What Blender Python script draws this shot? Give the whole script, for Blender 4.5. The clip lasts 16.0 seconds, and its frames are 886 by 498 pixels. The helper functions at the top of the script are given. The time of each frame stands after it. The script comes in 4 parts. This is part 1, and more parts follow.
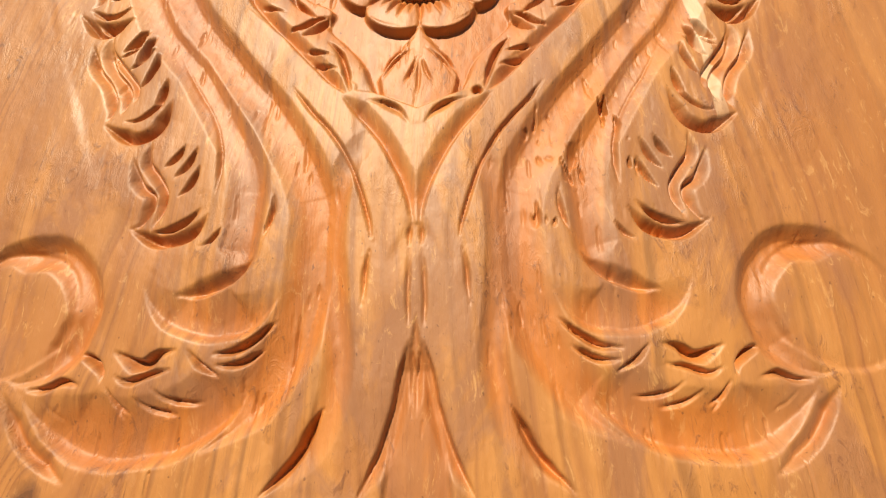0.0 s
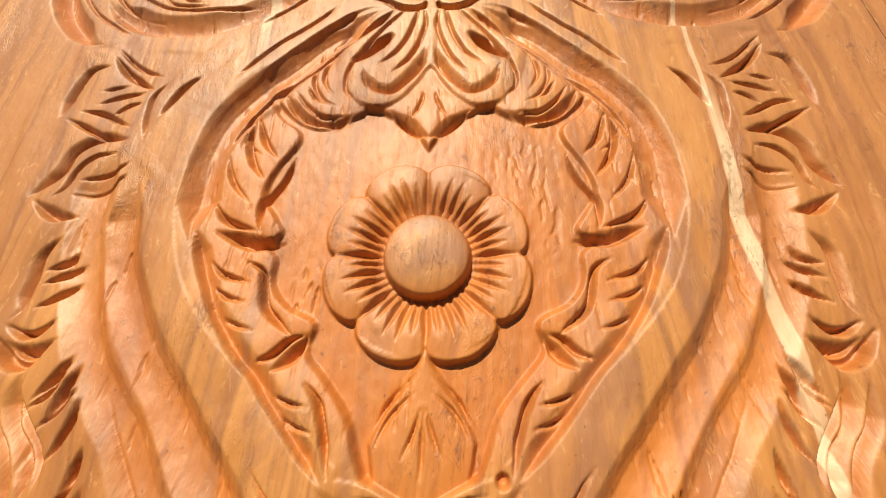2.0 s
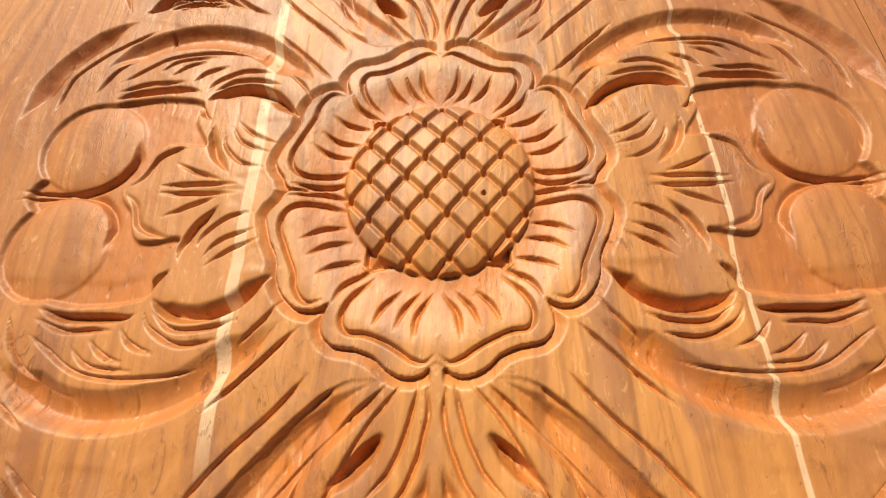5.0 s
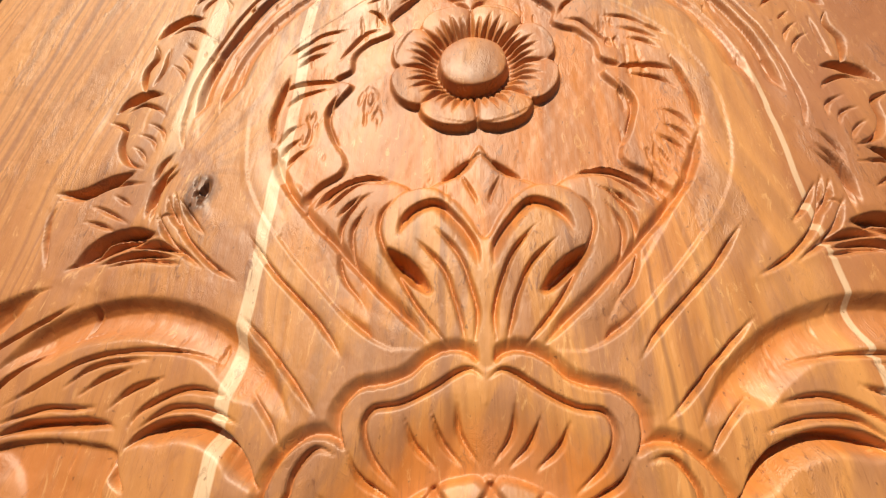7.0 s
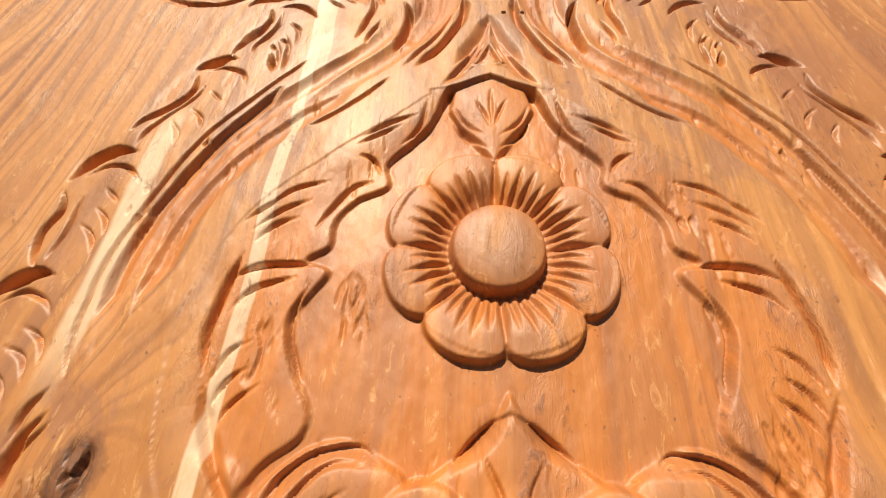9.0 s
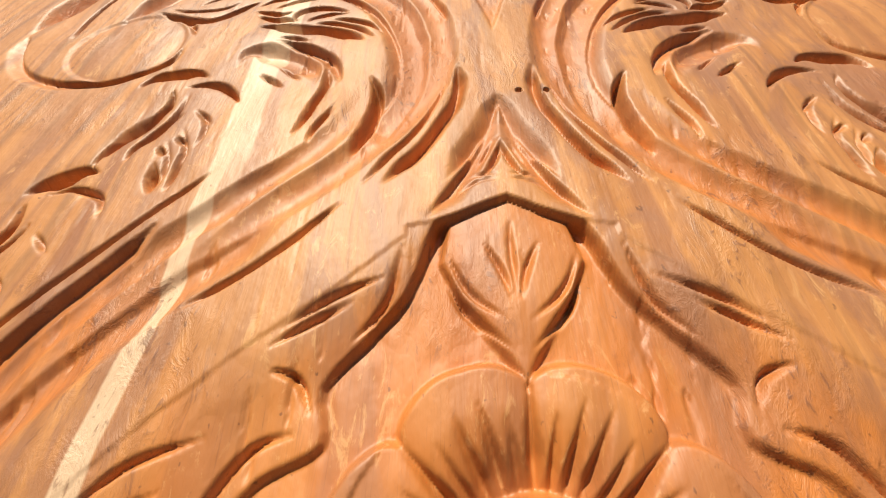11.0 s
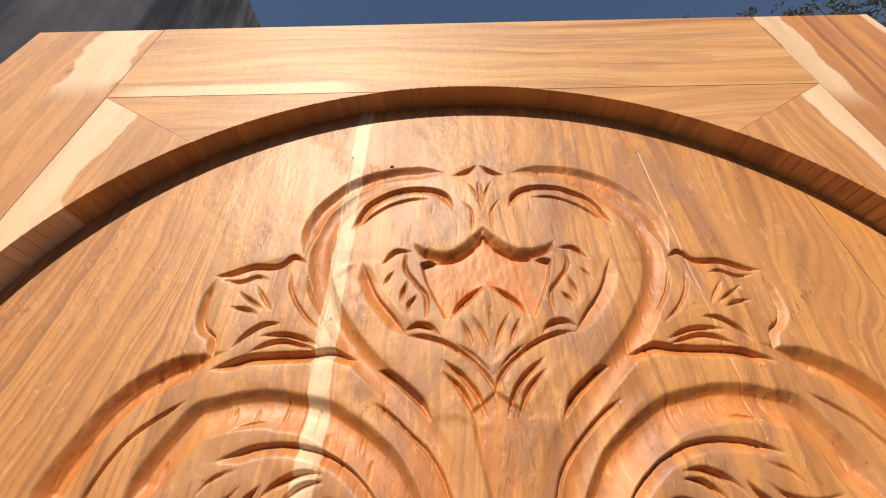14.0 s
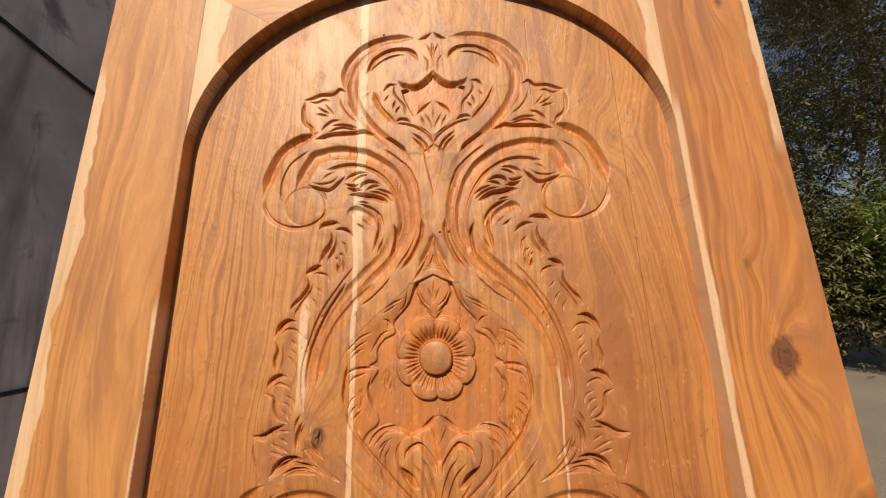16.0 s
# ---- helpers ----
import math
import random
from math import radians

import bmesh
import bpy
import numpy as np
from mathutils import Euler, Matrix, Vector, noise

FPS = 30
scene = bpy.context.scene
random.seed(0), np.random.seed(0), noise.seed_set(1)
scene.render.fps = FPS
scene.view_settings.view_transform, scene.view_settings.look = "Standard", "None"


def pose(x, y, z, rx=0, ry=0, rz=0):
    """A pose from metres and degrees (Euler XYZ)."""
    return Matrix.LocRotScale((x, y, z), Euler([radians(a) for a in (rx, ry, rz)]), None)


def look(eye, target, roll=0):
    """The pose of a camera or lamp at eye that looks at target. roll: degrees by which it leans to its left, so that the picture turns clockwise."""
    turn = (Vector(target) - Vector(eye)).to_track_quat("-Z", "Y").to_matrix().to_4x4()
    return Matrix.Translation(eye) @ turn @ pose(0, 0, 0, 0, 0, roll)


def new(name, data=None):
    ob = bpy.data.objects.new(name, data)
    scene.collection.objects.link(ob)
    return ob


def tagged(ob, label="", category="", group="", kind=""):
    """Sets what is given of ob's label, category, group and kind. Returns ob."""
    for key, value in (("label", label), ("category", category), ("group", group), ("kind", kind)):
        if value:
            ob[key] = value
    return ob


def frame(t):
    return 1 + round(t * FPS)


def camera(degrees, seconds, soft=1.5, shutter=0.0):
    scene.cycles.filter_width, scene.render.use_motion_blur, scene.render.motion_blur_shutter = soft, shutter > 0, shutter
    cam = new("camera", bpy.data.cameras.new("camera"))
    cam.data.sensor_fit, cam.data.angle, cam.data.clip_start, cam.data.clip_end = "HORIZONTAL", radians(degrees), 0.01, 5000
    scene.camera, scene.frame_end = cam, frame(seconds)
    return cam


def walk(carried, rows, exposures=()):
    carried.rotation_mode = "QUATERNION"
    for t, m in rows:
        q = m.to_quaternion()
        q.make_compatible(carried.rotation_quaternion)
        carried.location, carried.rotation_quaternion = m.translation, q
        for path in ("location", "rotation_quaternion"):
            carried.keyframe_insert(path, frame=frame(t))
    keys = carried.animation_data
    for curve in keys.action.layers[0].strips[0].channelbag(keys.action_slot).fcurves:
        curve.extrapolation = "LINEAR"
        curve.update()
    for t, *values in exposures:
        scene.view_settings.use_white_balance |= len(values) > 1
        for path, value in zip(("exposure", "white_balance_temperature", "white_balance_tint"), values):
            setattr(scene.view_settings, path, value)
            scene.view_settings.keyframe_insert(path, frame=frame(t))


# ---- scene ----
cam = camera(101.09, 16.0, soft=1.2)

# the door leans back a little against what is behind it
LEAN = pose(0, 0, 0, -6, 0, 0)

# seconds, place in the door's own axes, yaw, pitch, roll
PATH = [
    (0.0, 0.0130, -0.1660, 0.4932, 0.49, 16.25, -1.09),
    (0.5, 0.0128, -0.1746, 0.5587, 0.89, 17.51, -1.88),
    (1.0, 0.0083, -0.1805, 0.6032, 1.97, 19.36, -1.86),
    (1.5, 0.0065, -0.1706, 0.6518, 0.89, 21.25, -2.17),
    (2.0, 0.0122, -0.1655, 0.6637, 1.27, 21.79, -0.08),
    (2.5, 0.0080, -0.1613, 0.6765, 1.25, 21.94, 1.38),
    (3.0, -0.0013, -0.1627, 0.7016, 1.79, 22.20, 1.11),
    (3.5, -0.0007, -0.1680, 0.7512, 1.30, 21.55, 0.22),
    (3.7, 0.0009, -0.1728, 0.7760, 1.30, 21.86, 0.21),
    (5.8, 0.0172, -0.1901, 0.9941, 2.66, 16.73, -1.71),
    (6.0, 0.0185, -0.1869, 1.0187, 2.56, 16.59, -2.52),
    (6.5, 0.0056, -0.1884, 1.0514, 4.75, 21.19, -0.87),
    (7.0, -0.0030, -0.1613, 1.0931, 3.95, 23.07, 0.59),
    (7.5, -0.0217, -0.1580, 1.1260, 4.04, 24.36, 2.22),
    (8.0, -0.0252, -0.1591, 1.1582, 3.59, 25.65, 1.52),
    (8.2, -0.0222, -0.1575, 1.1718, 3.45, 25.65, 1.69),
    (10.3, -0.0136, -0.1040, 1.2673, 1.55, 30.98, 1.61),
    (10.5, -0.0149, -0.0983, 1.2780, 1.73, 31.41, 1.40),
    (11.0, -0.0164, -0.0976, 1.3172, 2.11, 32.38, 0.38),
    (11.5, -0.0169, -0.1029, 1.3565, 2.01, 34.39, 0.09),
    (12.0, -0.0249, -0.1140, 1.4033, 1.25, 35.44, 0.19),
    (12.5, -0.0276, -0.1240, 1.4485, 1.02, 35.94, 0.06),
    (13.0, -0.0250, -0.1379, 1.5024, 0.62, 35.60, -0.65),
    (13.5, -0.0264, -0.1699, 1.5423, 0.58, 35.03, -1.64),
    (14.0, -0.0231, -0.2331, 1.5447, 0.7, 34.32, -0.52),
    (14.5, -0.0116, -0.3227, 1.52, 2.23, 31.25, 0.47),
    (15.0, 0.012, -0.4046, 1.449, 0.92, 24.18, -1.4),
    (15.5, 0.0357, -0.4726, 1.396, 2.32, 18.05, -1.63),
    (16.0, 0.0366, -0.4919, 1.32, 2.38, 13.27, -1.27),
]
walk(cam, [(t, LEAN @ pose(x, y, z, 90 + pitch, 0, yaw) @ pose(0, 0, 0, 0, 0, roll)) for t, x, y, z, yaw, pitch, roll in PATH],
     exposures=[(0.0, 0.13, 7250, 10), (5.0, 0.17, 7050, 10), (13.0, 0.22, 6550, 10), (14.5, 0.02, 6600, 12), (16.0, -0.13, 7300, 16)])

# ---- light ----
SUN_AZ, SUN_EL = radians(196), radians(45)   # compass bearing (clockwise from +y) and height
world = bpy.data.worlds.new("sky")
scene.world = world
world.use_nodes = True
wn = world.node_tree
sky = wn.nodes.new("ShaderNodeTexSky")
sky.sky_type, sky.sun_disc = 'NISHITA', False
sky.sun_elevation, sky.sun_rotation = SUN_EL, SUN_AZ
sky.dust_density, sky.air_density, sky.ozone_density = 0.6, 1.3, 2.4
wn.links.new(sky.outputs[0], wn.nodes["Background"].inputs[0])
wn.nodes["Background"].inputs[1].default_value = 0.065
sun_data = bpy.data.lights.new("sun", 'SUN')
sun_data.energy, sun_data.angle, sun_data.color = 5.0, radians(0.5), (1.0, 0.895, 0.71)
sun = new("sun", sun_data)
to_sun = Vector((math.sin(SUN_AZ) * math.cos(SUN_EL), math.cos(SUN_AZ) * math.cos(SUN_EL), math.sin(SUN_EL)))
sun.matrix_world = look(to_sun * 30, (0, 0, 1))


# ---- materials ----
class Nodes:
    """A short way to write node materials."""

    def __init__(self, name):
        self.mat = bpy.data.materials.new(name)
        self.mat.use_nodes = True
        self.tree = self.mat.node_tree
        self.shader = self.tree.nodes["Principled BSDF"]
        self.coord = self.tree.nodes.new("ShaderNodeTexCoord")

    def put(self, socket, value):
        if isinstance(value, bpy.types.NodeSocket):
            self.tree.links.new(value, socket)
        else:
            socket.default_value = value

    def math(self, op, a, b=0.0, c=0.0):
        n = self.tree.nodes.new("ShaderNodeMath")
        n.operation = op
        for i, v in enumerate((a, b, c)):
            self.put(n.inputs[i], v)
        return n.outputs[0]

    def scaled(self, scale, shift=(0, 0, 0), source=None):
        n = self.tree.nodes.new("ShaderNodeMapping")
        self.put(n.inputs["Vector"], source or self.coord.outputs["Object"])
        n.inputs["Scale"].default_value, n.inputs["Location"].default_value = scale, shift
        return n.outputs[0]

    def noise(self, vector, scale, detail=4.0, rough=0.55, warp=0.0):
        n = self.tree.nodes.new("ShaderNodeTexNoise")
        self.put(n.inputs["Vector"], vector)
        n.inputs["Scale"].default_value, n.inputs["Detail"].default_value = scale, detail
        n.inputs["Roughness"].default_value, n.inputs["Distortion"].default_value = rough, warp
        return n.outputs["Fac"]

    def ramp(self, fac, *stops):
        n = self.tree.nodes.new("ShaderNodeValToRGB")
        self.put(n.inputs[0], fac)
        el = n.color_ramp.elements
        while len(el) < len(stops):
            el.new(0.5)
        for e, (p, c) in zip(el, stops):
            e.position = p
            e.color = (*c, 1) if isinstance(c, tuple) else (c, c, c, 1)
        return n.outputs[0]

    def mix(self, fac, a, b, blend='MIX'):
        n = self.tree.nodes.new("ShaderNodeMix")
        n.data_type, n.blend_type = 'RGBA', blend
        for i, v in ((0, fac), (6, a), (7, b)):
            self.put(n.inputs[i], (*v, 1) if isinstance(v, tuple) and len(v) == 3 else v)
        return n.outputs[2]

    def xyz(self, source=None):
        n = self.tree.nodes.new("ShaderNodeSeparateXYZ")
        self.put(n.inputs[0], source or self.coord.outputs["Object"])
        return n.outputs

    def join(self, x, y, z):
        n = self.tree.nodes.new("ShaderNodeCombineXYZ")
        for i, v in enumerate((x, y, z)):
            self.put(n.inputs[i], v)
        return n.outputs[0]

    def bump(self, height, strength, distance, below=None):
        n = self.tree.nodes.new("ShaderNodeBump")
        n.inputs["Strength"].default_value, n.inputs["Distance"].default_value = strength, distance
        self.put(n.inputs["Height"], height)
        if below is not None:
            self.put(n.inputs["Normal"], below)
        return n.outputs[0]

    def finish(self, color, rough, normal=None, **others):
        self.put(self.shader.inputs["Base Color"], color if isinstance(color, bpy.types.NodeSocket) else (*color, 1))
        self.put(self.shader.inputs["Roughness"], rough)
        if normal is not None:
            self.put(self.shader.inputs["Normal"], normal)
        for k, v in others.items():
            self.put(self.shader.inputs[k.replace("_", " ")], v)
        return self.mat


def smooth_band(m, x, centre, half, soft):
    """1 within half of centre, falling to 0 over soft."""
    off = m.math('ABSOLUTE', m.math('SUBTRACT', x, centre))
    n = m.tree.nodes.new("ShaderNodeMapRange")
    n.interpolation_type = 'SMOOTHSTEP'
    m.put(n.inputs[0], off)
    n.inputs[1].default_value, n.inputs[2].default_value = half, half + soft
    n.inputs[3].default_value, n.inputs[4].default_value = 1, 0
    return n.outputs[0]


def teak(name, along='z', seed=0.0, bands=(), spots=(), ring=46.0, carved=0.0, pale=0.0, line=0.75):
    """Raw teak with the grain along one axis. bands: pale streaks, mostly sapwood, one a painted glare, as (centre,
    half width, soft edge) across the grain and (from, to) along it;
    spots: knots as (x, z, radius, darkness)."""
    m = Nodes(name)
    p = m.xyz()
    x, z = (p[0], p[2]) if along == 'z' else (p[2], p[0])
    # the rings wander slowly along the board, and more round the knots
    drift = m.noise(m.join(m.math('MULTIPLY', x, 5.0), seed, m.math('MULTIPLY', z, 1.1)), 1.0, 2.0)
    drift2 = m.noise(m.join(m.math('MULTIPLY', x, 12.0), seed + 7, m.math('MULTIPLY', z, 5.0)), 1.0, 3.0)
    bent = m.math('ADD', m.math('ADD', x, m.math('MULTIPLY', drift, 0.16)), m.math('MULTIPLY', drift2, 0.034))
    knots = None
    for kx, kz, kr, depth in spots:
        dx = m.math('DIVIDE', m.math('SUBTRACT', p[0], kx), kr)
        dz = m.math('DIVIDE', m.math('SUBTRACT', p[2], kz), kr * (1.5 if along == 'z' else 1))
        r2 = m.math('ADD', m.math('MULTIPLY', dx, dx), m.math('MULTIPLY', dz, dz))
        near = m.math('DIVIDE', 1.0, m.math('ADD', 1.0, m.math('MULTIPLY', r2, 0.12)))
        bent = m.math('ADD', bent, m.math('MULTIPLY', near, kr * 5.0))
        off = m.math('ADD', m.math('SQRT', r2), m.math('MULTIPLY', m.math('SUBTRACT', m.noise(m.scaled((150, 150, 110), (kx, 0, kz)), 1.0, 3.0), 0.5), 1.1))
        core = m.math('MULTIPLY', m.math('SUBTRACT', 1.6, off), depth)
        knots = core if knots is None else m.math('MAXIMUM', knots, core)
    rings = m.noise(m.join(m.math('MULTIPLY', bent, ring), seed, m.math('MULTIPLY', z, 1.3)), 1.0, 4.0, 0.68)
    fine = m.noise(m.join(m.math('MULTIPLY', bent, 330.0), seed + 3, m.math('MULTIPLY', z, 9.0)), 1.0, 3.0, 0.6)
    pores = m.noise(m.join(m.math('MULTIPLY', x, 1500.0), seed + 5, m.math('MULTIPLY', z, 60.0)), 1.0, 2.0, 0.5)
    blotch = m.noise(m.join(m.math('MULTIPLY', x, 9.0), seed, m.math('MULTIPLY', z, 2.6)), 1.0, 4.0, 0.6, 0.6)
    smear = m.noise(m.join(m.math('MULTIPLY', x, 42.0), seed, m.math('MULTIPLY', z, 10.0)), 1.0, 4.0, 0.65)
    light, mid, dark = (0.62, 0.260, 0.076), (0.43, 0.145, 0.032), (0.23, 0.078, 0.026)
    soft = m.noise(m.join(m.math('MULTIPLY', bent, 34.0), seed + 2, m.math('MULTIPLY', z, 2.4)), 1.0, 4.0, 0.6)
    wood = m.ramp(soft, (0.36, mid), (0.50, light), (0.66, mid))
    # growth rings: thin late-wood lines that wander with the cut, stronger in places
    lines = m.math('SINE', m.math('MULTIPLY', m.math('ADD', bent, m.math('MULTIPLY', rings, 0.010)), 12 * ring))
    strong = m.noise(m.join(m.math('MULTIPLY', x, 16.0), seed + 6, m.math('MULTIPLY', z, 1.6)), 1.0, 3.0, 0.6)
    wood = m.mix(m.math('MULTIPLY', m.ramp(lines, (0.60, 0.0), (0.99, line)), m.ramp(strong, (0.42, 0.2), (0.62, 1.0))), wood, dark)
    wood = m.mix(m.ramp(rings, (0.27, line * 0.7), (0.33, 0.0), (0.66, 0.0), (0.72, line * 0.7)), wood, dark)
    wood = m.mix(pale, wood, m.ramp(rings, (0.33, (0.38, 0.175, 0.060)), (0.42, (0.60, 0.32, 0.115)), (0.6, (0.72, 0.43, 0.18))))
    # freshly cut wood is more orange than the planed face, which has greyed in patches; light bouncing in the cuts is
    # painted into this orange too
    fresh_bounce = m.tree.nodes.new("ShaderNodeMapRange")
    m.put(fresh_bounce.inputs[0], p[1])
    fresh_bounce.inputs[1].default_value, fresh_bounce.inputs[2].default_value = 0.0006, 0.0035
    fresh_bounce = m.math('MULTIPLY', fresh_bounce.outputs[0], carved)
    if carved:
        wood = m.mix(m.math('MULTIPLY', m.math('SUBTRACT', 1.0, fresh_bounce), 0.42), wood, m.mix(soft, (0.49, 0.215, 0.060), (0.64, 0.330, 0.108)))
    wood = m.mix(m.math('MULTIPLY', fresh_bounce, 0.75), wood, m.mix(soft, (0.50, 0.138, 0.018), (0.64, 0.225, 0.044)))
    figure = m.noise(m.join(m.math('MULTIPLY', bent, 1.3 * ring), seed + 12, m.math('MULTIPLY', z, 0.8)), 1.0, 1.2, 0.5)
    figure = m.ramp(figure, (0.36, 0.8), (0.40, 0.0), (0.455, 0.0), (0.475, 0.7), (0.50, 0.0), (0.56, 0.0), (0.585, 0.9), (0.62, 0.1))
    outer = m.math('SUBTRACT', 0.72, m.math('MULTIPLY', smooth_band(m, p[0], 0.02, 0.14, 0.03), 0.34)) if carved else 0.42
    shy = m.math('SUBTRACT', 1.0, m.math('MULTIPLY', fresh_bounce, 0.7)) if carved else 1.0
    wood = m.mix(m.math('MULTIPLY', m.math('MULTIPLY', figure, shy), outer), wood, (0.27, 0.098, 0.034))
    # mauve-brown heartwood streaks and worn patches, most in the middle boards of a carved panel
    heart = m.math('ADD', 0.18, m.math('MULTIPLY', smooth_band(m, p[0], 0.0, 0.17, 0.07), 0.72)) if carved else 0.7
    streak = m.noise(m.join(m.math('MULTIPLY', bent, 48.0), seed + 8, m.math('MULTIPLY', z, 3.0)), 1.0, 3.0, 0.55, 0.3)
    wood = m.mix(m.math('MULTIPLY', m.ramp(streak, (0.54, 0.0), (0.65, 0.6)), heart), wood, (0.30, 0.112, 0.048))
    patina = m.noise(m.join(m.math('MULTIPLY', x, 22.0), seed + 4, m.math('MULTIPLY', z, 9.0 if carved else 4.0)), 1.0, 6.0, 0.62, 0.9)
    patina = m.math('MULTIPLY', m.ramp(patina, (0.505, 0.0), (0.575, 0.8 if carved else 0.5)), m.math('SUBTRACT', 1.0, m.math('MULTIPLY', fresh_bounce, 0.5)))
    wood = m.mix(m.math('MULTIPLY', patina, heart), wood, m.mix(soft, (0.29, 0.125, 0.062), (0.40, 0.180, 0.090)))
    wood = m.mix(m.ramp(fine, (0.28, 0.22), (0.42, 0.0)), wood, dark)
    threads = m.noise(m.join(m.math('MULTIPLY', bent, 700.0), seed + 9, m.math('MULTIPLY', z, 7.0)), 1.0, 2.0, 0.5)
    wood = m.mix(m.ramp(threads, (0.66, 0.0), (0.76, 0.16)), wood, (0.18, 0.055, 0.02))
    wood = m.mix(m.ramp(blotch, (0.60, 0.0), (0.70, 0.35)), wood, (0.36, 0.140, 0.066))
    wood = m.mix(m.ramp(blotch, (0.32, 0.5), (0.46, 0.0)), wood, (0.68, 0.31, 0.095))
    wood = m.mix(m.ramp(smear, (0.66, 0.0), (0.73, 0.3)), wood, (0.30, 0.115, 0.055))
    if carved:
        # the outer boards of the panel are browner in long patches over their low and middle part
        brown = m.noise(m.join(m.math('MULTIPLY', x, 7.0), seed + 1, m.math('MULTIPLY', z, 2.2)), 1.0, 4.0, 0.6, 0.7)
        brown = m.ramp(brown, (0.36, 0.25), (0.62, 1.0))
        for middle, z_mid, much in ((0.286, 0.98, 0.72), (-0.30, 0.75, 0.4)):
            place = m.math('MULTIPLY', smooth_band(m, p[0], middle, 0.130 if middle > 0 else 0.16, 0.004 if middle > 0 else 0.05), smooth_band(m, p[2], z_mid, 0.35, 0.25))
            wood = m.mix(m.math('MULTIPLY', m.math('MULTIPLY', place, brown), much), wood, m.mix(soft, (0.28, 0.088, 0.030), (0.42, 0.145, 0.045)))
    for c, half, fade, z0, z1 in bands:
        edge = m.math('ADD', x, m.math('MULTIPLY', m.math('SUBTRACT', m.noise(m.join(0.0, c, m.math('MULTIPLY', z, 9.0)), 1.0, 3.0), 0.5), max(half, 0.004) * 2.6))
        mask = m.math('MULTIPLY', smooth_band(m, edge, c, half, fade), smooth_band(m, z, (z0 + z1) / 2, (z1 - z0) / 2 - 0.04, 0.05))
        wood = m.mix(m.math('MULTIPLY', mask, m.ramp(streak, (0.40, 0.92), (0.66, 0.62))), wood, m.mix(smear, m.mix(fine, (0.56, 0.34, 0.185), (0.77, 0.54, 0.34)), (0.84, 0.63, 0.43)))
    wood = m.mix(m.ramp(pores, (0.26, 0.32), (0.39, 0.0)), wood, (0.22, 0.08, 0.03))
    if knots is not None:
        whorl = m.noise(m.join(m.math('MULTIPLY', knots, 5.0), seed, 0.0), 1.0, 3.0)
        wood = m.mix(m.ramp(knots, (0.25, 0.0), (0.75, 0.85)), wood, m.ramp(whorl, (0.38, (0.04, 0.016, 0.009)), (0.6, (0.20, 0.075, 0.032))))
    if carved:
        chips = m.noise(m.scaled((170, 170, 60), (seed, 2, 0)), 1.0, 5.0, 0.75, 1.5)
        where = m.noise(m.scaled((22, 22, 16), (seed, 5, 0)), 1.0, 3.0)
        wood = m.mix(m.math('MULTIPLY', m.ramp(chips, (0.56, 0.0), (0.64, 0.7)), m.ramp(where, (0.48, 0.0), (0.60, 1.0))), wood, (0.20, 0.075, 0.034))
        wood = m.mix(m.math('MULTIPLY', m.ramp(chips, (0.34, 0.55), (0.44, 0.0)), m.ramp(where, (0.42, 1.0), (0.52, 0.0))), wood, (0.76, 0.42, 0.17))
    specks = m.noise(m.scaled((420, 420, 300), (seed, 0, 0)), 1.0, 2.0, 0.5)
    wood = m.mix(m.ramp(specks, (0.70, 0.0), (0.76, 0.6)), wood, (0.12, 0.045, 0.02))
    rough = m.ramp(blotch, (0.3, 0.48), (0.7, 0.60))
    relief = m.bump(fine, 0.4, 0.0003, m.bump(pores, 0.3, 0.0002))
    tool = m.noise(m.scaled((120, 120, 70), (seed, 0, 0)), 1.0, 3.0, 0.6)
    relief = m.bump(tool, 0.4, 0.0012, relief)
    if carved:
        relief = m.bump(m.math('MULTIPLY', chips, m.ramp(where, (0.50, 0.0), (0.62, 1.0))), 0.5, 0.0016, relief)
    return m.finish(wood, rough, relief, Specular_IOR_Level=0.75)


# the first band, at -0.173, is a streak of glare painted as pale wood
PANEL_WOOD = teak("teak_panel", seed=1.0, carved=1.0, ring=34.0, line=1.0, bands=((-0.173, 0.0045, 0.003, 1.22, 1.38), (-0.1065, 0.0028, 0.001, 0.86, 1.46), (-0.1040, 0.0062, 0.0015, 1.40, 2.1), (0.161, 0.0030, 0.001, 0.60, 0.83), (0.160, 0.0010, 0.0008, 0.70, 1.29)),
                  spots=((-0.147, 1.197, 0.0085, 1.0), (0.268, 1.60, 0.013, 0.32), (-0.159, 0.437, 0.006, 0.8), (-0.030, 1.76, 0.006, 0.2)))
STILE_LEFT_WOOD = teak("teak_stile_pale_edge", seed=11.0, ring=20.0, line=0.5, pale=0.35, bands=((-0.520, 0.020, 0.003, 0.0, 1.75), (-0.358, 0.007, 0.003, 0.0, 1.38), (-0.405, 0.028, 0.006, 1.88, 2.06)), spots=((-0.43, 1.93, 0.006, 0.4),))
STILE_RIGHT_WOOD = teak("teak_stile_knotted", seed=23.0, ring=15.0, line=0.8, pale=0.0, bands=((0.349, 0.005, 0.003, 0.0, 1.65), (0.484, 0.010, 0.004, 1.55, 2.1), (0.362, 0.014, 0.003, 1.84, 2.1)), spots=((0.421, 1.286, 0.014, 1.0), (0.452, 1.12, 0.010, 0.4), (0.44, 1.80, 0.008, 0.5), (0.40, 1.40, 0.007, 0.4)))
# paler than the stiles: some sapwood, and grazing sheen painted into the colour
RAIL_WOOD = teak("teak_rail", 'x', seed=31.0, pale=0.65, bands=((1.888, 0.008, 0.005, -0.36, -0.10),))
